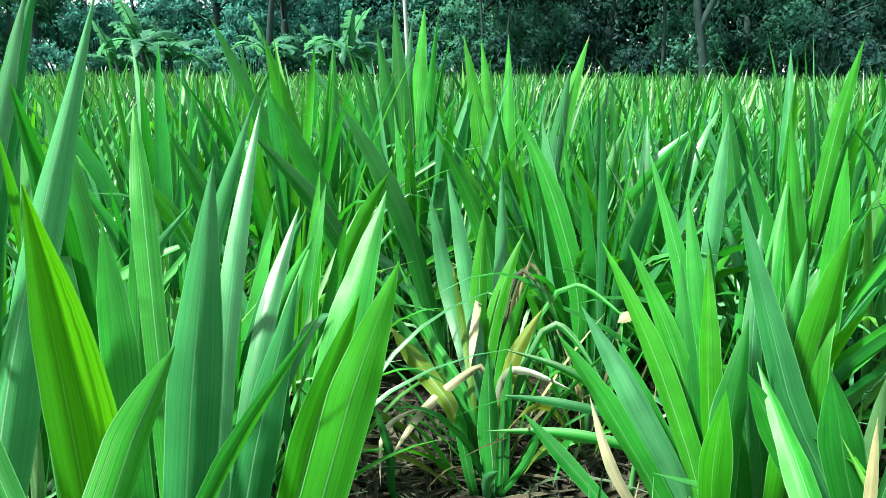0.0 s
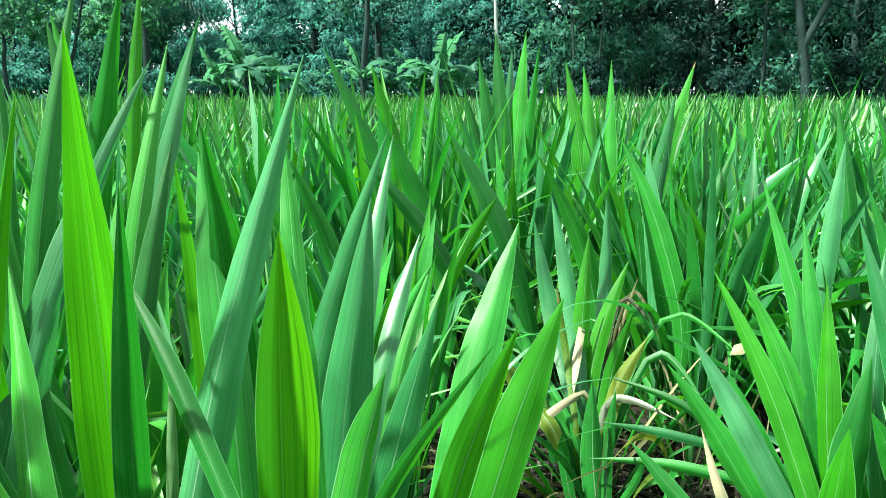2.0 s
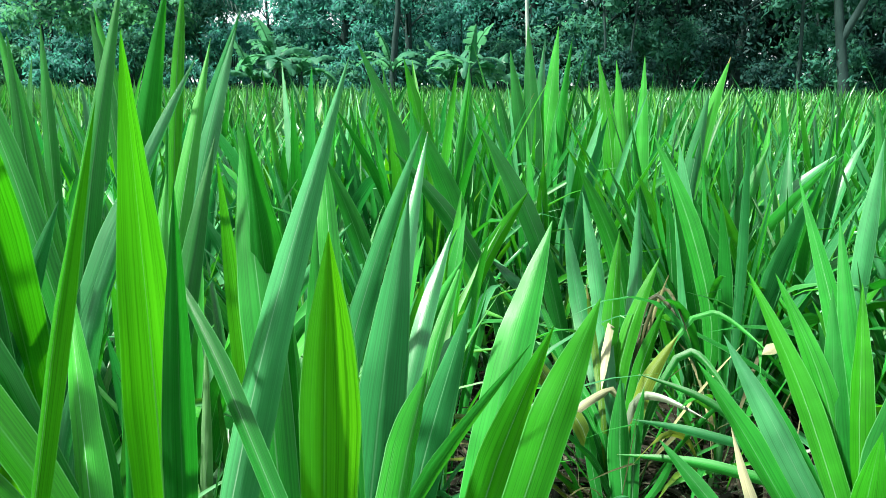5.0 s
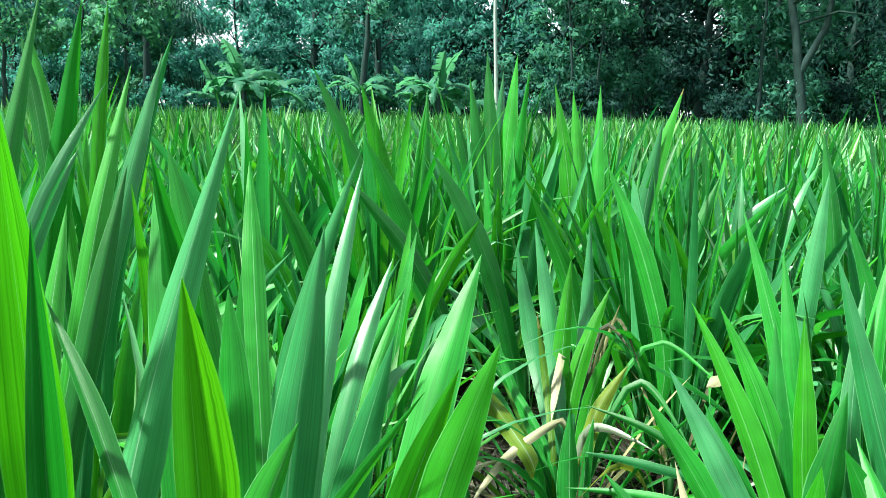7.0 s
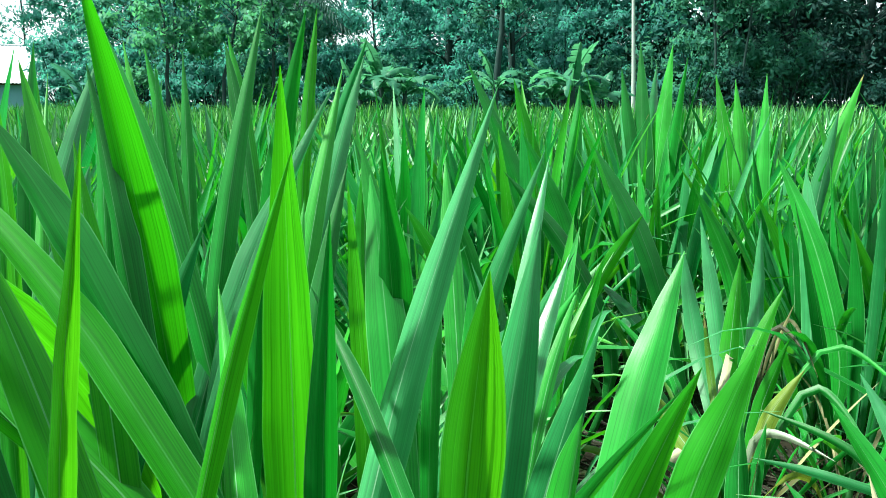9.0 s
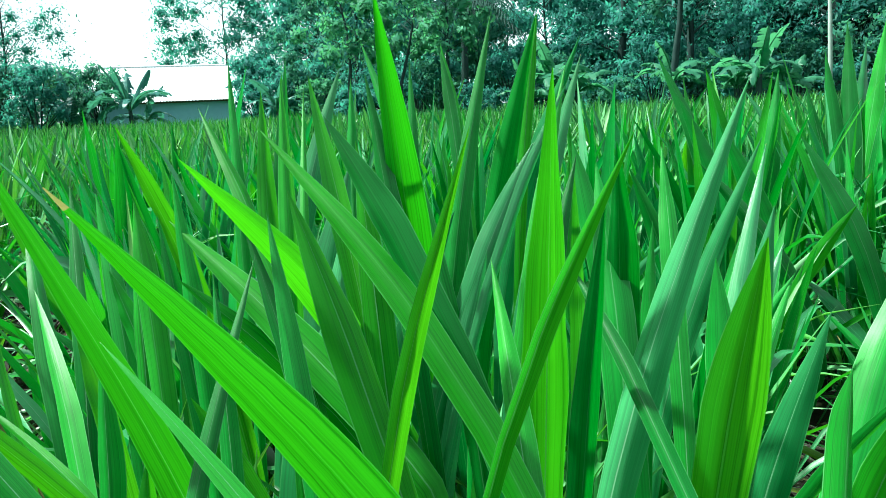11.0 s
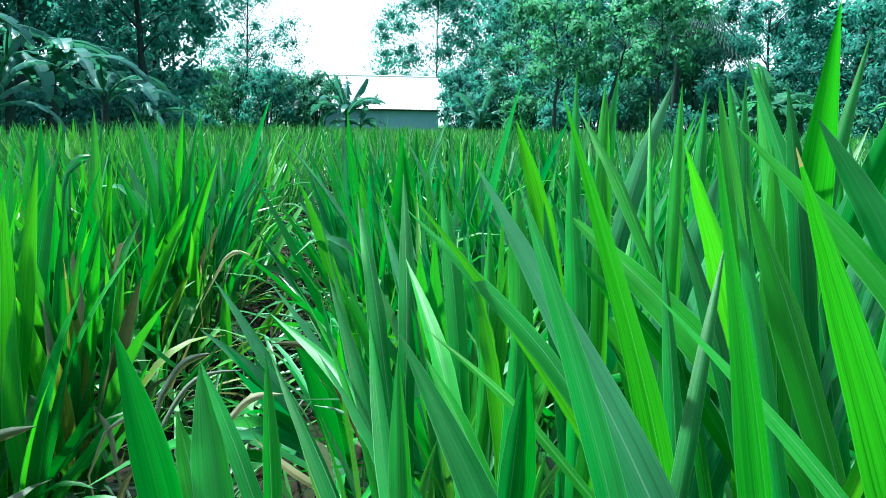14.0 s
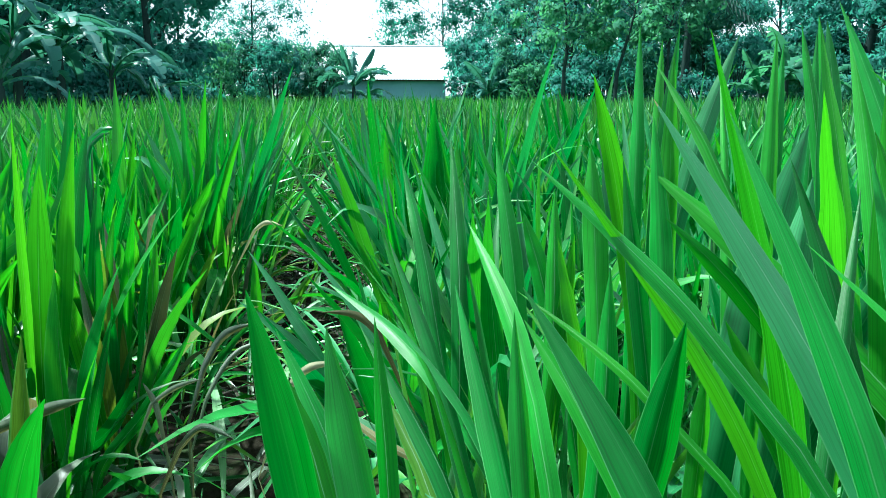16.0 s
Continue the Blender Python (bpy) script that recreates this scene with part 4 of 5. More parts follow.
blade(clump, (-0.695, 0.776, 0.473), (-0.736, 0.810, 0.989), (-0.765, 0.834, 1.187), 0.024, -58, 'm')
blade(clump, (-0.698, 0.834, 0.505), (-0.779, 0.865, 1.073), (-0.817, 0.880, 1.213), 0.020, -54, 'm')
blade(clump, (-0.782, 0.904, 0.497), (-0.810, 0.954, 1.031), (-0.828, 0.985, 1.211), 0.020, -56, 'm')
clump = grass_clump(-0.18, 0.36)
blade(clump, (-0.177, 0.274, 0.520), (-0.409, 0.295, 0.994), (-0.551, 0.308, 1.122), 0.023, -42, 'y')
blade(clump, (-0.186, 0.404, 0.287), (-0.222, 0.474, 0.918), (-0.231, 0.491, 1.000), 0.025, -67, 'm')
blade(clump, (-0.294, 0.552, 0.374), (-0.366, 0.664, 0.887), (-0.413, 0.736, 1.056), 0.043, -71, 'g')
blade(clump, (-0.052, 0.214, 0.389), (-0.277, 0.390, 0.934), (-0.341, 0.440, 1.000), 0.013, -58, 'g')
clump = grass_clump(-1.07, 0.90)
blade(clump, (-1.073, 0.900, 0.493), (-1.102, 0.957, 1.090), (-1.113, 0.977, 1.207), 0.018, -47, 'm')
clump = grass_clump(0.42, 1.51)
blade(clump, (0.419, 1.505, 0.602), (0.385, 1.474, 0.602), (0.367, 1.471, 0.588), 0.024, -104, 'w')
clump = grass_clump(-1.92, 0.31)
blade(clump, (-1.957, 0.276, 0.352), (-1.972, 0.273, 0.397), (-1.997, 0.261, 0.442), 0.016, -21, 's')
blade(clump, (-2.030, 0.433, 0.425), (-2.044, 0.506, 0.493), (-1.994, 0.559, 0.521), 0.020, -30, 's')
blade(clump, (-1.928, 0.379, 0.383), (-1.928, 0.472, 0.484), (-1.840, 0.559, 0.512), 0.012, -32, 's')
blade(clump, (-1.976, 0.267, 0.390), (-1.943, 0.307, 0.429), (-1.889, 0.363, 0.455), 0.012, -26, 's')
blade(clump, (-1.729, 0.217, 0.385), (-1.701, 0.254, 0.430), (-1.648, 0.298, 0.408), 0.016, -27, 's')


# ---- the field round the camera ----
EYE = np.array([-0.15, -0.15])
ROW, ACROSS = np.array([-0.77, 0.64]), np.array([0.64, 0.77])
field_rng = np.random.default_rng(5)


def furrow(p, half, open_spot=0.28):
    """True where the beaten furrow that runs towards the house, or the bare spot by the withered clump, leaves the ground open."""
    v, u = p @ ACROSS, p @ ROW
    bare = np.hypot(p[:, 0] - 0.14, p[:, 1] - 1.80) < open_spot
    return (abs(v + 0.88 + 0.05 * np.sin(u * 1.3)) < half) & (u > 0.3) & (u < 14) | bare


def fan(p):
    """True in the part of the field that lies before the camera."""
    d = p - EYE
    r, a = np.hypot(d[:, 0], d[:, 1]), np.degrees(np.arctan2(-d[:, 0], d[:, 1]))
    return (a > -32 - 25 / np.maximum(r, 0.5)) & (a < 82 + 25 / np.maximum(r, 0.5))


def clear(p, reach):
    """True where nothing stands in the way between the camera's place and the withered clump."""
    d = p - EYE
    r, a = np.hypot(d[:, 0], d[:, 1]), np.degrees(np.arctan2(-d[:, 0], d[:, 1]))
    return (r > reach) | (a > 14) | (a < -60)


def scatter(r0, r1, gap, half=0.33, ahead=True, open_spot=0.50):
    g = np.arange(-r1 - 1, r1 + 1, gap)
    p = np.stack(np.meshgrid(g, g), -1).reshape(-1, 2)
    p = p + field_rng.uniform(-0.42, 0.42, p.shape) * gap
    r = np.hypot(*(p - EYE).T)
    p = p[(r > r0) & (r < r1) & (fan(p) == ahead)]
    return p[~furrow(p, half, open_spot)]


variants = []
for k in range(8):
    tones = ['m', 'p', 'p', 'g', 'm', 'p', 'm', 'y', 'p', 'g', 'p', 'm']
    variants.append(loose_clump(field_rng, 32, 0.95 + 0.03 * k, 0.46, 0.052, tones, "tall broad-leaved fodder grass clump rooted in dark soil"))
def beyond(p):
    """True on the strip of short grass on the far side of the furrow."""
    v, u = p @ ACROSS, p @ ROW
    return (v < -1.12) & (v > -1.42) & (u > 0.2) & (u < 3.6)


spots = scatter(1.5, 5.6, 0.44, open_spot=0.60)
spots = spots[clear(spots, 2.2)]
spots = spots[(spots @ ACROSS > -1.0) | (np.hypot(*(spots - EYE).T) > 2.2)]
spots = spots[~beyond(spots)]
extra = scatter(2.2, 4.2, 0.62)
spots = np.vstack([spots, extra[extra @ ACROSS < -1.42]])
short = [loose_clump(field_rng, 18, 0.62 + 0.06 * k, 0.22, 0.058, ['g', 'm', 'y', 'g', 'o', 's'], "short dense fodder grass clump beside the furrow", 0.35) for k in range(3)]
strip = scatter(1.6, 4.4, 0.25)
strip = strip[beyond(strip)]
for i, (x, y) in enumerate(strip):
    m = pose(x, y, 0, 0, 0, field_rng.uniform(0, 360))
    if i < len(short):
        short[i].matrix_basis = m
    else:
        copy_thing(short[i % len(short)], m)
bank = [loose_clump(field_rng, 20, 0.90 + 0.05 * k, 0.30, 0.066, ['g', 'm', 'y', 'g', 'm', 'y', 'y'], "broad-leaved fodder grass clump standing on the furrow's bank", 0.30) for k in range(4)]
side = spots @ ACROSS < -1.42
near = np.hypot(*(spots - EYE).T) < 5.0
for i, (x, y) in enumerate(spots[side & near]):
    m = pose(x, y, 0, 0, 0, field_rng.uniform(0, 360))
    if i < len(bank):
        bank[i].matrix_basis = m
    else:
        copy_thing(bank[i % len(bank)], m).scale = (1.0, 1.0, field_rng.uniform(0.78, 1.08))
spots = spots[~(side & near)]
for i, (x, y) in enumerate(spots):
    r = math.hypot(x - EYE[0], y - EYE[1])
    size = field_rng.uniform(0.78, 1.08) * (0.80 if r < 2.4 else 1.0)
    # clumps on the bank lean over the furrow
    off = float(np.array([x, y]) @ ACROSS) + 0.90
    lean = 15 * math.exp(-((off - 0.60) / 0.30) ** 2) if off > 0 else 0.0
    lean = math.radians(lean if float(np.array([x, y]) @ ROW) > 0.3 else 0.0)
    m = pose(x, y, 0) @ Matrix.Rotation(-lean, 4, Vector((ROW[0], ROW[1], 0))) @ pose(0, 0, 0, 0, 0, field_rng.uniform(0, 360)) @ Matrix.Diagonal((1.05, 1.05, size, 1))
    if i < len(variants):
        variants[i].matrix_basis = m
    else:
        copy_thing(variants[i % len(variants)], m).scale = (1.05, 1.05, size)


withered = loose_clump(field_rng, 30, 0.46, 0.36, 0.018, ['d', 'm', 'g', 's', 'g', 'm', 'o', 'd', 'g', 's'], "withered grass clump with dry straw-coloured leaves", 0.55)
withered.location = (0.12, 1.78, 0)
for k, (x, y) in enumerate(((0.42, 1.98),)):
    copy_thing(withered, pose(x, y, 0, 0, 0, 100 * k + 40))
# two clumps added only to shade the withered one, mostly hidden by nearer leaves
for x, y, tall in ((-0.36, 1.62, 0.80), (-0.45, 1.32, 0.78)):
    copy_thing(variants[3], pose(x, y, 0, 0, 0, 140 * x)).scale = (0.8, 0.8, tall)
for k in range(3):
    along, over = 2.7 + 0.95 * k, -1.22 - 0.16 * (k % 3)
    copy_thing(withered, pose(*(along * ROW + over * ACROSS), 0, 0, 0, 77 * k))


def field(name, spots, leaves, height, spread, width, segs, across, mat, label, low=0.2):
    """Joined grass leaves over many spots."""
    rng = np.random.default_rng(len(spots))
    n = len(spots) * leaves
    pts, wid, side, fold = random_leaves(rng, n, height, spread, width, segs, low, 1.0)
    where = np.repeat(spots, leaves, 0)
    tall = np.repeat(rng.uniform(0.82, 1.12, len(spots)), leaves)
    pts = pts * np.stack([np.ones(n), np.ones(n), tall], -1)[:, None]
    pts[..., :2] += where[:, None] + rng.normal(0, 0.04, (n, 1, 2))
    v, f, uv = ribbons(pts, wid, side, fold, across)
    return tagged(new(name, mesh_from(name, v, f, uv, mat)), label, "grass", kind="stuff")


field("grass_field_mid", scatter(5.4, 13.5, 0.42), 14, 1.02, 0.46, 0.058, 5, 3, field_green, "dense green fodder grass filling the open field")
field("grass_field_far", scatter(13.2, 40.0, 0.54), 12, 0.98, 0.44, 0.050, 3, 2, field_green, "dense green fodder grass reaching to the trees", 0.1)
field("grass_field_behind", scatter(0.95, 9.0, 0.42, 0.17, False), 11, 1.02, 0.44, 0.066, 3, 2, field_green, "dense green fodder grass filling the open field")
field("grass_field_behind", scatter(8.8, 30.0, 0.80, 0.17, False), 9, 0.95, 0.60, 0.12, 3, 2, field_green, "dense green fodder grass reaching to the trees")
under = np.vstack([scatter(0.0, 5.8, 0.26, 0.34, True, 0.85), scatter(0.0, 5.8, 0.32, 0.34, False)])
under = under[(under @ ACROSS > -0.3) | (under @ ACROSS < -1.2) | (np.hypot(*(under - EYE).T) > 4.2) | (under @ ROW < 0.2)]
field("grass_understory", under, 5, 0.50, 0.30, 0.038, 5, 3, field_green, "shorter green grass leaves filling the space below the tall clumps", 0.45)
thin = scatter(1.25, 5.8, 0.27, 0.36, True, 0.75)
thin = thin[clear(thin, 2.3)]
thin = thin[(thin @ ACROSS > -0.5) | (np.hypot(*(thin - EYE).T) > 3.4)]
field("grass_field_near", thin, 6, 0.82, 0.50, 0.030, 6, 3, field_green, "slender green grass leaves crossing between the tall clumps", 0.45)
close = scatter(0.45, 1.5, 0.16, 0.36)
close = close[clear(close, 2.3) & (close @ ACROSS > -0.45)]
field("grass_field_close", close, 7, 0.66, 0.32, 0.028, 7, 3, field_green, "slender green grass leaves among the broad ones", 0.3)
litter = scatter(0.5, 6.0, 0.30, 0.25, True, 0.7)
field("grass_litter", litter, 2, 0.30, 0.45, 0.024, 5, 3, litter_shaded, "dry brown and straw-coloured leaves between the clumps, darkened for the shade there", 0.9)

fr = np.random.default_rng(21)
bed = np.array([0.16, 1.72]) + fr.normal(0, 1, (200, 2)) * [0.42, 0.34]
field("withered_litter", bed, 3, 0.12, 0.34, 0.020, 5, 3, litter_shaded, "dry curled straw-coloured leaves matted on the soil, darkened for shade", 1.0)
# furrow: lodged leaves and straw
u = 1.0 + 11 * fr.random(760) ** 0.8
fur = u[:, None] * ROW + (-0.88 + fr.normal(0, 0.17, 760))[:, None] * ACROSS
field("furrow_straw", fur[u > 3.2], 3, 0.30, 0.40, 0.018, 5, 3, litter_shaded, "dry brown and straw-coloured leaves over the furrow, darkened for shade", 1.0)
field("furrow_dying", fur[u < 4.5][::4], 2, 0.26, 0.40, 0.026, 6, 3, field_dying, "dull grey-green dying leaves bent across the furrow", 1.0)
field("furrow_grass", np.vstack([fur[:150], fur[u < 3.2][::5]]), 2, 0.34, 0.44, 0.030, 6, 3, field_green, "bent green leaves lying over the furrow", 0.9)

# ---- ground ----
g = np.r_[np.linspace(-8, 8, 81)]
gx, gy = np.meshgrid(g, g)
gz = np.array([[0.035 * noise.noise((x * 1.1, y * 1.1, 0)) + 0.02 * noise.noise((x * 4.3, y * 4.3, 2)) for x in g] for y in g])
edge = np.clip((8 - np.maximum(abs(gx), abs(gy))) / 1.0, 0, 1)
gz = gz * edge - 0.03
idx = np.arange(81 * 81).reshape(81, 81)
gv = np.stack([gx, gy, gz], -1).reshape(-1, 3)
gf = np.stack([idx[:-1, :-1], idx[:-1, 1:], idx[1:, 1:], idx[1:, :-1]], -1).reshape(-1, 4)
ring = [(-8, -8), (8, -8), (8, 8), (-8, 8)]
n0 = len(gv)
far = [(-900, -900), (900, -900), (900, 900), (-900, 900)]
gv = np.vstack([gv, [(x, y, -0.03) for x, y in ring + far]])
near = len(gf)
gf = np.vstack([gf, [(n0 + i, n0 + 4 + i, n0 + 4 + (i + 1) % 4, n0 + (i + 1) % 4) for i in range(4)]])
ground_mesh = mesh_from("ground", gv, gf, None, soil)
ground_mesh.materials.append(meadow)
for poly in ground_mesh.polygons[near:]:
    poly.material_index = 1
tagged(new("ground", ground_mesh), "very dark field soil with leaf litter", "ground", kind="structure")


# ---- trees ----
def polar(az, r, z=0.0):
    """A place by its bearing, in degrees to the left of +y, and its distance."""
    a = radians(az)
    return np.array([-math.sin(a) * r, math.cos(a) * r, z])


def join(pieces):
    vs, fs, n = [], [], 0
    for v, f in pieces:
        vs.append(v)
        fs.append(np.asarray(f) + n)
        n += len(v)
    return np.vstack(vs), np.vstack(fs)


def leaf_cloud(rng, centres, radii, per, size, long=1.9):
    """Small lance-shaped leaves gathered in uneven clumps round the centres; the leaves of a clump catch the light much as its rounded outside does."""
    per = int(per * 0.74)
    n = len(centres) * per
    c = np.repeat(centres, per, 0)
    rad = np.repeat(radii, per)
    d = unit(rng.normal(0, 1, (n, 3)))
    p = c + d * (rad * np.abs(rng.normal(0, 0.62, n)))[:, None] * [1, 1, 0.8]
    nrm = unit(d * 0.9 + rng.normal(0, 0.42, (n, 3)) + [0, 0, 0.45])
    along = unit(np.cross(nrm, rng.normal(0, 1, (n, 3))) + [0, 0, -0.45])
    side = unit(np.cross(nrm, along))
    s = (0.98 * size * rng.uniform(0.55, 1.4, n))[:, None]
    v = np.stack([p - along * s * long * 0.5, p - side * s * 0.42, p + along * s * long * 0.5, p + side * s * 0.42], 1)
    soft = np.repeat(unit(d * 0.8 + nrm * 0.5 + [0, 0, 0.25]), 4, 0)
    return v.reshape(-1, 3), np.arange(n * 4).reshape(n, 4), soft


def crown(v, f, soft, mat, parent):
    me = mesh_from("crown", v, f, None, mat, True)
    me.normals_split_custom_set_from_vertices([tuple(q) for q in soft])
    return part("crown", me, parent)


def tree(az, r, height, spread, mat, rng_seed, trunk_r=0.2, bare=0.3, clumps=46, per=150, leaf=0.2, lean=0.0, bark_mat=None,
         name="tree", label="tall broadleaf tree with a dense dark green crown", fork=False):
    """Trunk, limbs and a crown of many leaves; bare: the share of the height below the crown."""
    rng = np.random.default_rng(rng_seed)
    o = polar(az, r)
    ob = tagged(new(name), label, "tree", "trees round the field")
    ob.location = o
    hs = np.linspace(0, 1, 9)
    sway = np.cumsum(rng.normal(0, 0.12, (9, 2)), 0) * 0.5
    right = np.array([math.cos(radians(az)), math.sin(radians(az))])
    axis = np.stack([sway[:, 0] + right[0] * lean * hs ** 1.3, sway[:, 1] + right[1] * lean * hs ** 1.3, hs * height * 0.86], -1)
    axis -= axis[0] * [1, 1, 0]
    axis[0, 2] = -0.1
    pieces = [tube(axis, trunk_r * (1 - 0.75 * hs) * np.where(hs == 0, 1.35, 1))]
    cents, rads = [], []
    for k in range(clumps):
        h = bare + (1 - bare) * rng.random() ** 0.85
        i = min(int(h * 8), 7)
        root = axis[i] + (axis[i + 1] - axis[i]) * (h * 8 - i)
        a = rng.uniform(0, 2 * np.pi)
        q = (h - bare) / (1 - bare)
        reach = spread * rng.uniform(0.35, 1.0) * math.sqrt(max(0.12, 1 - (1.35 * q - 0.45) ** 2))
        end = root + np.array([math.cos(a) * reach, math.sin(a) * reach, rng.uniform(0.0, 0.5) * reach * 0.6 + 0.14 * height * q])
        if k % 2 == 0:
            mid = (root + end) / 2 + [0, 0, 0.12 * reach]
            w = trunk_r * (1 - 0.7 * h) * 0.42
            pieces.append(tube([root, mid, end], [w, w * 0.6, w * 0.2], 5))
        cents.append(end)
        rads.append(rng.uniform(0.55, 1.0) * spread * 0.34)
    if fork:
        pieces.append(tube([axis[2], axis[2] + [right[0] * 0.7, right[1] * 0.7, 1.6], axis[2] + [right[0] * 0.9, right[1] * 0.9, 4.2]], [trunk_r * 0.7, trunk_r * 0.55, trunk_r * 0.35]))
    v, f = join(pieces)
    part("trunk", mesh_from("trunk", v, f, None, bark_mat or bark), ob)
    crown(*leaf_cloud(rng, np.array(cents), np.array(rads), per, leaf), mat, ob)
    return ob


def shrub(az, r, height, spread, mat, rng_seed, clumps=26, per=170, leaf=0.13, label="dense leafy shrub at the foot of the trees"):
    rng = np.random.default_rng(rng_seed)
    ob = tagged(new("shrub"), label, "shrub", "shrubs along the field edge")
    ob.location = polar(az, r)
    pieces, cents, rads = [], [], []
    for k in range(clumps):
        a, q = rng.uniform(0, 2 * np.pi), rng.random() ** 0.7
        reach = spread * rng.uniform(0.2, 1.0) * math.sqrt(1.05 - q * q * 0.8)
        end = np.array([math.cos(a) * reach, math.sin(a) * reach, height * (0.12 + 0.8 * q)])
        if k % 2 == 0:
            pieces.append(tube([end * [0.05, 0.05, 0] - [0, 0, 0.05], end * [0.45, 0.45, 0.6], end], [0.04, 0.03, 0.01], 5))
        cents.append(end)
        rads.append(rng.uniform(0.5, 1.0) * 0.36 * max(spread, height * 0.5))
    v, f = join(pieces)
    part("stem", mesh_from("stem", v, f, None, bark), ob)
    crown(*leaf_cloud(rng, np.array(cents), np.array(rads), per, leaf), mat, ob)
    return ob


def banana(az, r, stem, leaves, length, rng_seed, mat=None, upright=0.3, broad=0.23, label="banana plant with long arching torn leaves"):
    """Pseudostem and long arching leaves, each with its midrib, torn here and there along the veins."""
    rng = np.random.default_rng(rng_seed)
    ob = tagged(new("banana_plant"), label, "banana plant", "banana plants")
    ob.location = polar(az, r)
    v, f = tube([(0, 0, -0.1), (0.03, 0, stem * 0.5), (0, 0.02, stem), (0, 0.02, stem * 1.08)], [0.13, 0.11, 0.08, 0.04])
    part("pseudostem", mesh_from("pseudostem", v, f, None, bark), ob)
    steps = 22
    t = np.linspace(0, 1, steps + 1)
    for k in range(leaves):
        a = 2 * np.pi * (k * 0.382 + rng.uniform(-0.06, 0.06))
        d = np.array([math.cos(a), math.sin(a), 0])
        side = np.cross(d, [0, 0, 1.0])
        ln = length * rng.uniform(0.8, 1.12)
        tall = rng.random() < upright
        start = rng.uniform(1.15, 1.45) if tall else rng.uniform(0.55, 1.15)
        curl = rng.uniform(0.3, 1.0) if tall else rng.uniform(1.4, 2.3)
        ang = start - curl * t ** 1.15
        step = ln / steps
        out = np.r_[0, np.cumsum(np.cos(ang[:-1]) * step)]
        rise = np.r_[0, np.cumsum(np.sin(ang[:-1]) * step)]
        pts = d[None] * out[:, None] + np.stack([0 * t, 0 * t, stem * rng.uniform(0.85, 1.0) + rise], -1)
        nrm = -np.sin(ang)[:, None] * d[None] + np.stack([0 * t, 0 * t, np.cos(ang)], -1)
        w = 0.5 * length * broad * rng.uniform(1.0, 1.35) * np.clip(np.sin(np.pi * np.clip((t - 0.10) / 0.91, 0, 1)) ** 0.5, 0.0, 1)
        vs, fs, n = [], [], 0
        for sgn in (-1, 1):
            droop, i = rng.uniform(0.1, 0.7), 2
            while i < steps:
                run = int(rng.integers(1, 4))
                ragged = rng.uniform(0.72, 1.06)
                j = min(i + run, steps)
                droop = float(np.clip(droop + rng.normal(0, 0.32), 0.0, 1.3))
                cols = []
                for c in (0.0, 0.5, 1.0):
                    th = droop * c
                    row = pts[i:j + 1] + sgn * side * (ragged * w[i:j + 1, None] * c * math.cos(th)) + nrm[i:j + 1] * (ragged * w[i:j + 1, None] * c * (0.22 - math.sin(th)))
                    row = row + d * 0.06 * length * c * 0.5
                    if c == 1.0 and j < steps:
                        row[-1] = row[-1] * 0.6 + row[-2] * 0.4
                    cols.append(row)
                m = j - i + 1
                vs += list(np.concatenate(cols))
                for c in (0, 1):
                    for q in range(m - 1):
                        fs.append((n + c * m + q, n + c * m + q + 1, n + (c + 1) * m + q + 1, n + (c + 1) * m + q))
                n += 3 * m
                i = j
        lf = part("leaf", mesh_from("leaf", vs, fs, None, mat or banana_green), ob)
        v, f = tube(pts - nrm * 0.012, np.linspace(0.032, 0.006, steps + 1), 5)
        part("midrib", mesh_from("midrib", v, f, None, tree_light), lf)
    return ob


def palm(az, r, height, rng_seed):
    rng = np.random.default_rng(rng_seed)
    ob = tagged(new("palm_tree"), "coconut palm with drooping dark fronds", "palm tree", "trees round the field")
    ob.location = polar(az, r)
    v, f = tube([(0, 0, -0.1), (0.1, 0, height * 0.4), (0.05, 0.1, height * 0.62)], [0.2, 0.15, 0.12])
    part("trunk", mesh_from("trunk", v, f, None, bark), ob)
    top = np.array([0.05, 0.1, height * 0.62])
    for k in range(16):
        a = k * 2.4 + rng.uniform(-0.2, 0.2)
        d = np.array([math.cos(a), math.sin(a), 0])
        side = np.cross(d, [0, 0, 1.0])
        ln, steep = height * 0.42 * rng.uniform(0.8, 1.1), rng.uniform(0.2, 1.2)
        t = np.linspace(0, 1, 22)
        pts = top + d[None] * (ln * (np.cos(steep) * t + 0.15 * t * t))[:, None] + np.stack([0 * t, 0 * t, ln * (np.sin(steep) * t - 0.85 * t * t)], -1)
        vs, fs, n = [], [], 0
        for i in range(2, 22):
            for sgn in (-1, 1):
                w = 0.75 * math.sin(math.pi * min(1, i / 22 * 0.9 + 0.1)) ** 0.6
                tipp = pts[i] + sgn * side * w * 0.55 + d * w * 0.35 - np.array([0, 0, w * rng.uniform(0.5, 0.9)])
                vs += [pts[i] - d * 0.03, pts[i] + d * 0.03, tipp + d * 0.008, tipp - d * 0.008]
                fs.append((n, n + 1, n + 2, n + 3))
                n += 4
        lf = part("frond", mesh_from("frond", vs, fs, None, tree_shaded), ob)
        v, f = tube(pts, np.linspace(0.03, 0.006, 22), 4)
        part("midrib", mesh_from("midrib", v, f, None, tree_shaded), lf)
    return ob


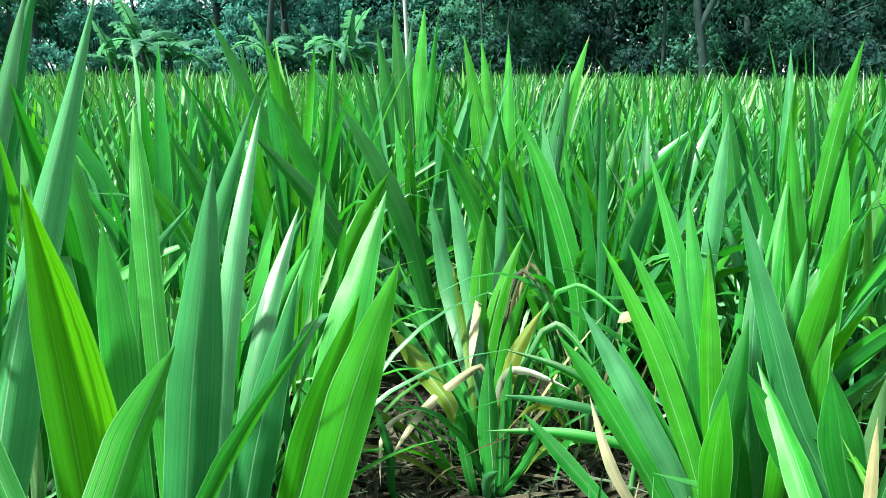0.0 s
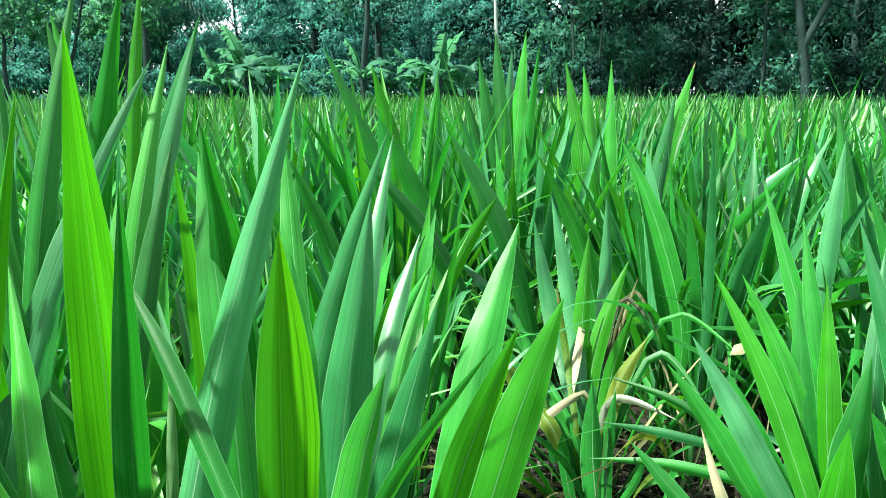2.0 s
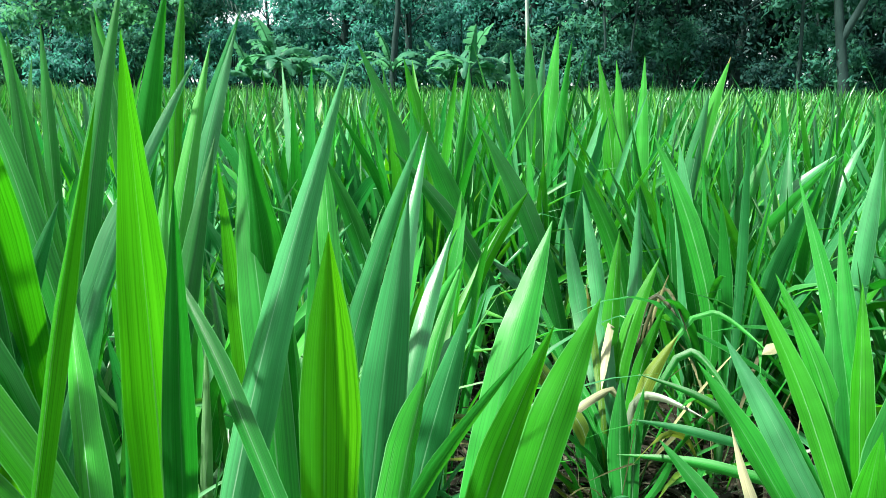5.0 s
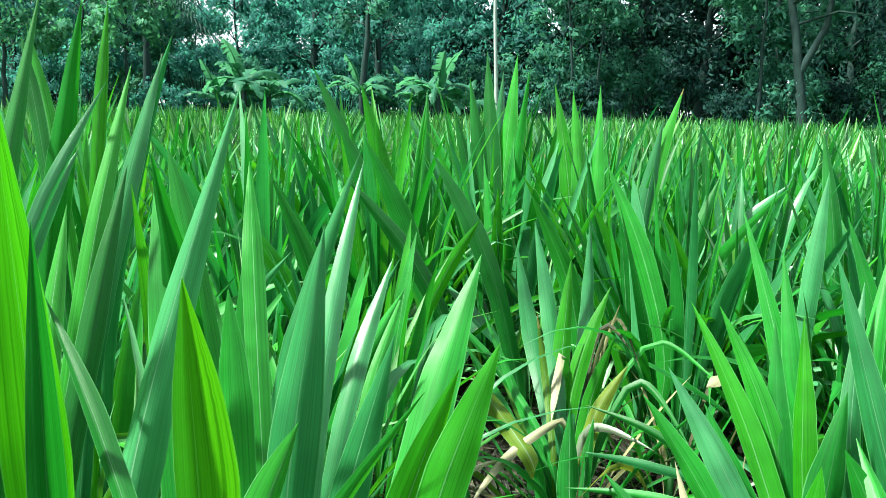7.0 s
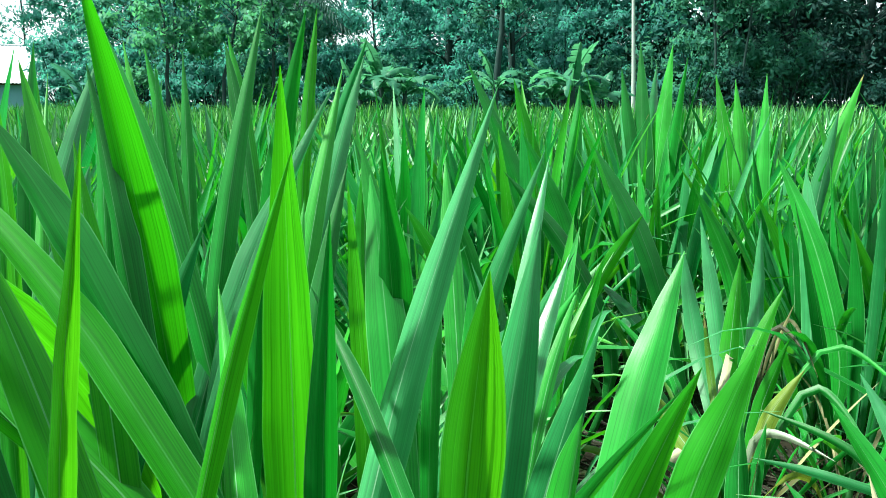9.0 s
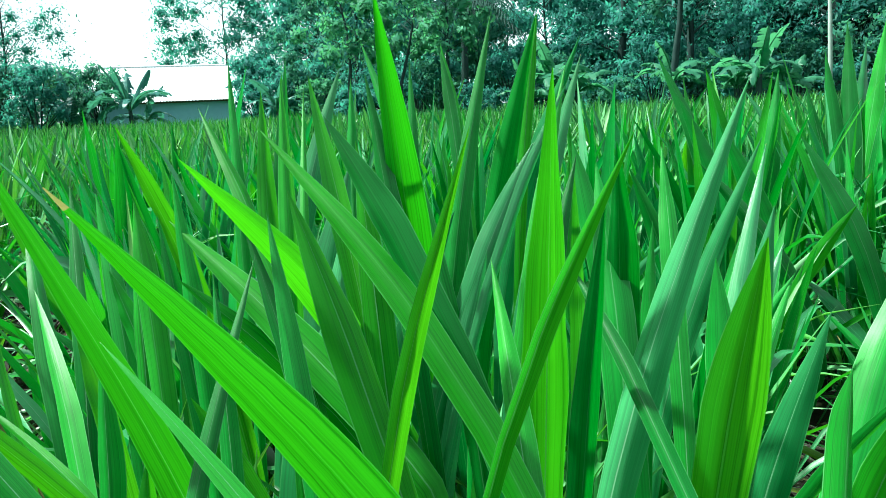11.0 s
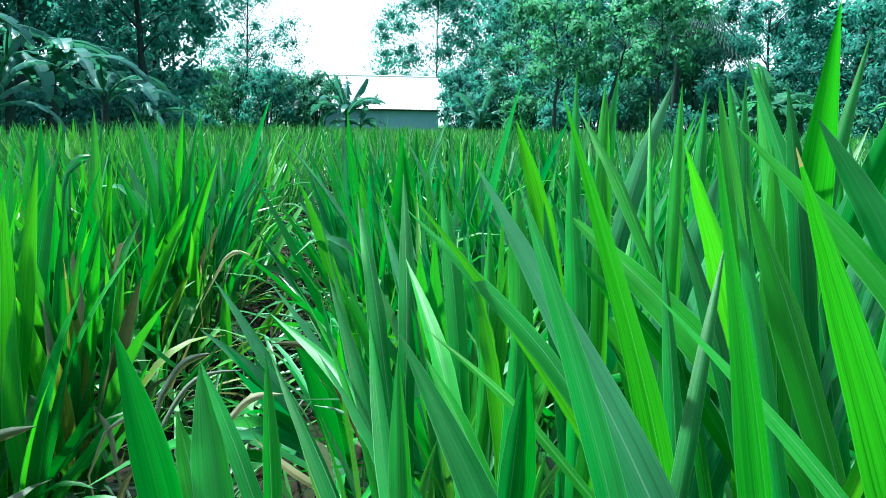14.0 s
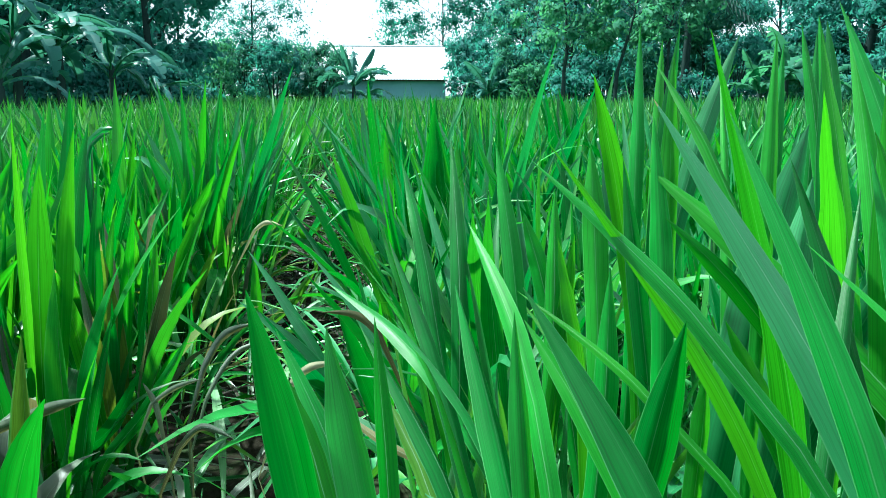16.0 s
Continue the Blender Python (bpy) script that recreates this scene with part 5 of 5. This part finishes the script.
# the wood in front, from its shaded side; that shade sits in the leaf colour
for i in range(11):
    tree(-31 + i * 4.75, 33 + 3.0 * ((i * 7) % 3), 8.5 + (i * 5) % 4 * 0.8, 3.4, (tree_shaded if i % 3 else tree_mid) if i < 7 else tree_hazy, 100 + i, 0.2 + 0.05 * (i % 3), 0.08, 42, 320, 0.13)
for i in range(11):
    tree(-31 + i * 4.7, 44, 11.0 + (i * 3) % 4, 4.4, tree_shaded if i < 7 else tree_hazy, 140 + i, 0.25, 0.02, 48, 260, 0.24, label="tall dense tree deep in the wood")
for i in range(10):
    tree(-32 + i * 4.9, 53, 15.5 + (i * 3) % 3 * 0.8, 4.8, tree_shaded if i < 7 else tree_hazy, 610 + i, 0.25, 0.02, 44, 120, 0.34, label="tall dense tree deep in the wood")
tree(-19.2, 28.6, 12.0, 4.0, tree_shaded, 160, 0.20, 0.36, 46, 300, 0.13, lean=-2.6, fork=True, label="large forked tree leaning over the field edge")
for az_, lean_, thick in ((-2.9, -0.5, 0.07), (-4.3, 0.2, 0.06), (-16.2, -0.6, 0.09), (12.9, 0.1, 0.17), (37.0, -0.2, 0.10), (33.3, 0.9, 0.09), (29.6, 0.1, 0.08)):
    tree(az_, 29.4, 6.2 if az_ > 20 else 8.6, 2.0, tree_light if az_ > 20 else tree_mid, int(az_ * 10) + 700, thick, 0.50, 22, 220, 0.12, lean=lean_, label="slender young tree with a thin crown")
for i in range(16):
    shrub(-30 + i * 3.15, 29.5 + (i * 5) % 4 * 0.6, 1.9 + (i * 7) % 5 * 0.55, 1.5, (tree_shaded, tree_shaded, tree_mid, tree_shaded, tree_mid)[i % 5] if i < 10 else (tree_hazy, tree_mid)[i % 2], 180 + i, 24, 200, 0.095)
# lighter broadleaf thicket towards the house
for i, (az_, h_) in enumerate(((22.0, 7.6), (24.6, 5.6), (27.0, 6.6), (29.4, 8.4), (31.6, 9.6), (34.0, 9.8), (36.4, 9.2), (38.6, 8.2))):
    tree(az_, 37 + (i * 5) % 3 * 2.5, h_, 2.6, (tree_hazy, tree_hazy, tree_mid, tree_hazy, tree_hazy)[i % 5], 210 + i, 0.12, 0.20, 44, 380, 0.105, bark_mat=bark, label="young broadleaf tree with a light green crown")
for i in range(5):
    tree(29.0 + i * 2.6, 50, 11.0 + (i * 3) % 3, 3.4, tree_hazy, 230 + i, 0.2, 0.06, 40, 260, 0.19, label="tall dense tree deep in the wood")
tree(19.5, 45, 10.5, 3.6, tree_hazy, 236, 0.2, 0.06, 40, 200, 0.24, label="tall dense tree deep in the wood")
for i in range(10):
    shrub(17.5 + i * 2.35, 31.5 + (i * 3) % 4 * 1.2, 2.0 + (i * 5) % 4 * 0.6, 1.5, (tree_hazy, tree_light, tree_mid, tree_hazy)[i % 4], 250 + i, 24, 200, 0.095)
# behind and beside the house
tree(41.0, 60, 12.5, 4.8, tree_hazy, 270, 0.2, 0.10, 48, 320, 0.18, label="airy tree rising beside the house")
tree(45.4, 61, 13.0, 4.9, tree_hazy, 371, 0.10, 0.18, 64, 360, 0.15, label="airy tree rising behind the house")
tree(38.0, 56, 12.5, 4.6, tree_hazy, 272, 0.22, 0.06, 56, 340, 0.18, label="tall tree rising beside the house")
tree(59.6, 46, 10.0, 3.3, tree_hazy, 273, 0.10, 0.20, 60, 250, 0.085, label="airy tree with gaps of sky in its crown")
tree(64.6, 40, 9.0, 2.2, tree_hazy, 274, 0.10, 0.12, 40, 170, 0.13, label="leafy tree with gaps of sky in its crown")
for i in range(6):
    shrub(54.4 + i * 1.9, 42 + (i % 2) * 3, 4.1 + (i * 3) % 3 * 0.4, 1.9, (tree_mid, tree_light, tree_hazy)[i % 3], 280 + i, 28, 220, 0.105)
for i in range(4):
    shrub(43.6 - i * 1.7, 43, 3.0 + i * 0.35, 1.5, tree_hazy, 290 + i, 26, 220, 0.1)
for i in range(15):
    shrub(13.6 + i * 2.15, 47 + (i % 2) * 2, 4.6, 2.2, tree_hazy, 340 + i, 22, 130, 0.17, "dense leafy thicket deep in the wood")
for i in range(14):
    shrub(-33 + i * 3.5, 40.5 + (i % 3), 5.6 + (i * 5) % 3 * 0.6, 2.7, tree_shaded, 410 + i, 24, 130, 0.20, "dense leafy thicket deep in the wood")
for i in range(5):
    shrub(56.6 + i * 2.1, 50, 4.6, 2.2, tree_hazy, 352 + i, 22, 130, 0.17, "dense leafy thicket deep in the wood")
for i in range(4):
    shrub(48.0 + i * 1.5, 76, 5.6 + 0.15 * (i % 2), 1.9, tree_light, 295 + i, 24, 130, 0.16, "distant leafy hedge behind the house")
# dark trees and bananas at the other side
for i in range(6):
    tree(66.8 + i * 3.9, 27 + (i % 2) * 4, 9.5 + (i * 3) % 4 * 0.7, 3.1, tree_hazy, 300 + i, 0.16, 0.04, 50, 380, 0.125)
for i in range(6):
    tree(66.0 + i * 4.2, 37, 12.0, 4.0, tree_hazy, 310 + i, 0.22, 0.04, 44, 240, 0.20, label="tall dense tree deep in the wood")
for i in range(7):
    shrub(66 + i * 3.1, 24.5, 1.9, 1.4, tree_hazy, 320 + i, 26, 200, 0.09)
for az_, r_, h_, n_, l_ in ((80.5, 19.0, 2.7, 10, 2.9), (78.0, 20.0, 3.0, 10, 3.0), (75.6, 19.4, 2.3, 10, 2.9), (73.0, 20.4, 2.2, 9, 2.8), (69.8, 21.0, 1.7, 8, 2.5), (67.4, 21.5, 1.1, 7, 2.0), (83.0, 18.5, 2.8, 9, 2.9), (76.8, 17.8, 1.4, 7, 2.3)):
    banana(az_, r_, h_, n_, l_, int(az_ * 10), upright=0.0, broad=0.15)
for az_, r_, h_, n_, l_ in ((7.2, 26.0, 1.7, 11, 1.7), (8.6, 26.8, 1.3, 9, 1.5), (5.6, 26.6, 1.2, 9, 1.5), (13.0, 26.8, 1.7, 10, 1.5), (21.6, 26.5, 1.9, 12, 1.8), (19.8, 26.8, 1.5, 10, 1.6), (23.2, 27.0, 1.3, 9, 1.6), (52.4, 39, 1.6, 13, 2.5), (51.4, 40.5, 1.0, 10, 2.0), (54.6, 43, 2.3, 11, 2.0), (56.2, 43, 2.0, 10, 2.0), (42.2, 41, 1.3, 12, 2.1)):
    banana(az_, r_, h_, n_, l_, int(az_ * 10) + 7, banana_bright if az_ < 24 else None, 0.12 if az_ < 24 else 0.25, 0.30 if az_ < 24 else 0.23)
palm(28.2, 33, 8.0, 401)

# slim pale pole at the wood's edge
v, f = tube([(0, 0, -0.2), (-0.10, 0, 2.2), (-0.22, 0, 4.5), (-0.3, 0, 8)], [0.075, 0.07, 0.06, 0.05])
pole = tagged(new("pole", mesh_from("pole", v, f, None, bark_pale)), "slim pale weathered pole at the edge of the wood", "pole")
pole.location = polar(2.6, 28.0)


# ---- house ----
def box(x0, x1, y0, y1, z0, z1):
    v = [(x, y, z) for x in (x0, x1) for y in (y0, y1) for z in (z0, z1)]
    f = [(0, 1, 3, 2), (4, 6, 7, 5), (0, 4, 5, 1), (2, 3, 7, 6), (0, 2, 6, 4), (1, 5, 7, 3)]
    return np.array(v, float), np.array(f)


house = tagged(new("house"), "low house with pale tin roof and blue-grey walls", "house")
house.matrix_basis = pose(*polar(49.8, 49.0), 0, 0, 49.8)
HW, HD, EAVE, RIDGE = 3.6, 2.8, 2.15, 4.15
part("wall", mesh_from("wall", *box(-HW, HW, -HD, -HD + 0.15, 0, 2.0), None, wall_paint, False), house)
part("wall", mesh_from("wall", *box(-HW, HW, HD - 0.15, HD, 0, 2.0), None, wall_paint, False), house)
part("wall", mesh_from("wall", *box(-HW, -HW + 0.15, -HD + 0.15, HD - 0.15, 0, 2.0), None, wall_paint, False), house)
part("wall", mesh_from("wall", *box(HW - 0.15, HW, -HD + 0.15, HD - 0.15, 0, 2.0), None, wall_paint, False), house)
# dark strip added in place of the shadow band under the eave
part("eave_beam", mesh_from("eave_beam", *box(-HW - 0.1, HW + 0.1, -HD - 0.25, -HD - 0.1, 1.92, 2.1), None, eave_shadow_dark, False), house)
for sgn in (-1, 1):
    xs = np.linspace(-HW - 0.3, HW + 0.3, 181)
    wave = 0.018 * np.sin(np.arange(181) * np.pi / 2)
    rows_ = []
    for s in (0.0, 0.5, 1.0):
        y = sgn * (HD + 0.45) * (1 - s)
        z = EAVE - 0.12 + (RIDGE - EAVE + 0.12) * s
        rows_.append(np.stack([xs, np.full(181, y), z + wave], -1))
    top = np.array(rows_)
    both = np.concatenate([top, top - [0, 0, 0.012]])
    i = np.arange(both.shape[0] * 181).reshape(-1, 181)
    quads = [np.stack([i[a, :-1], i[a, 1:], i[a + 1, 1:], i[a + 1, :-1]], -1) for a in (0, 1, 3, 4)]
    part("roof_sheet", mesh_from("roof_sheet", both.reshape(-1, 3), np.concatenate(quads), None, tin, True), house, "pale corrugated tin sheet")
part("ridge_cap", mesh_from("ridge_cap", *tube([(-HW - 0.3, 0, RIDGE), (0, 0, RIDGE + 0.01), (HW + 0.3, 0, RIDGE)], [0.07, 0.07, 0.07]), None, tin), house)
# plain post standing in for an unidentified white upright behind the ridge
post = tagged(new("white_post", mesh_from("white_post", *box(-0.2, 0.2, -0.2, 0.2, 0, 4.6), None, white_paint, False)), "plain white post standing in for an unclear white upright behind the house", "post")
post.location = polar(49.0, 56)
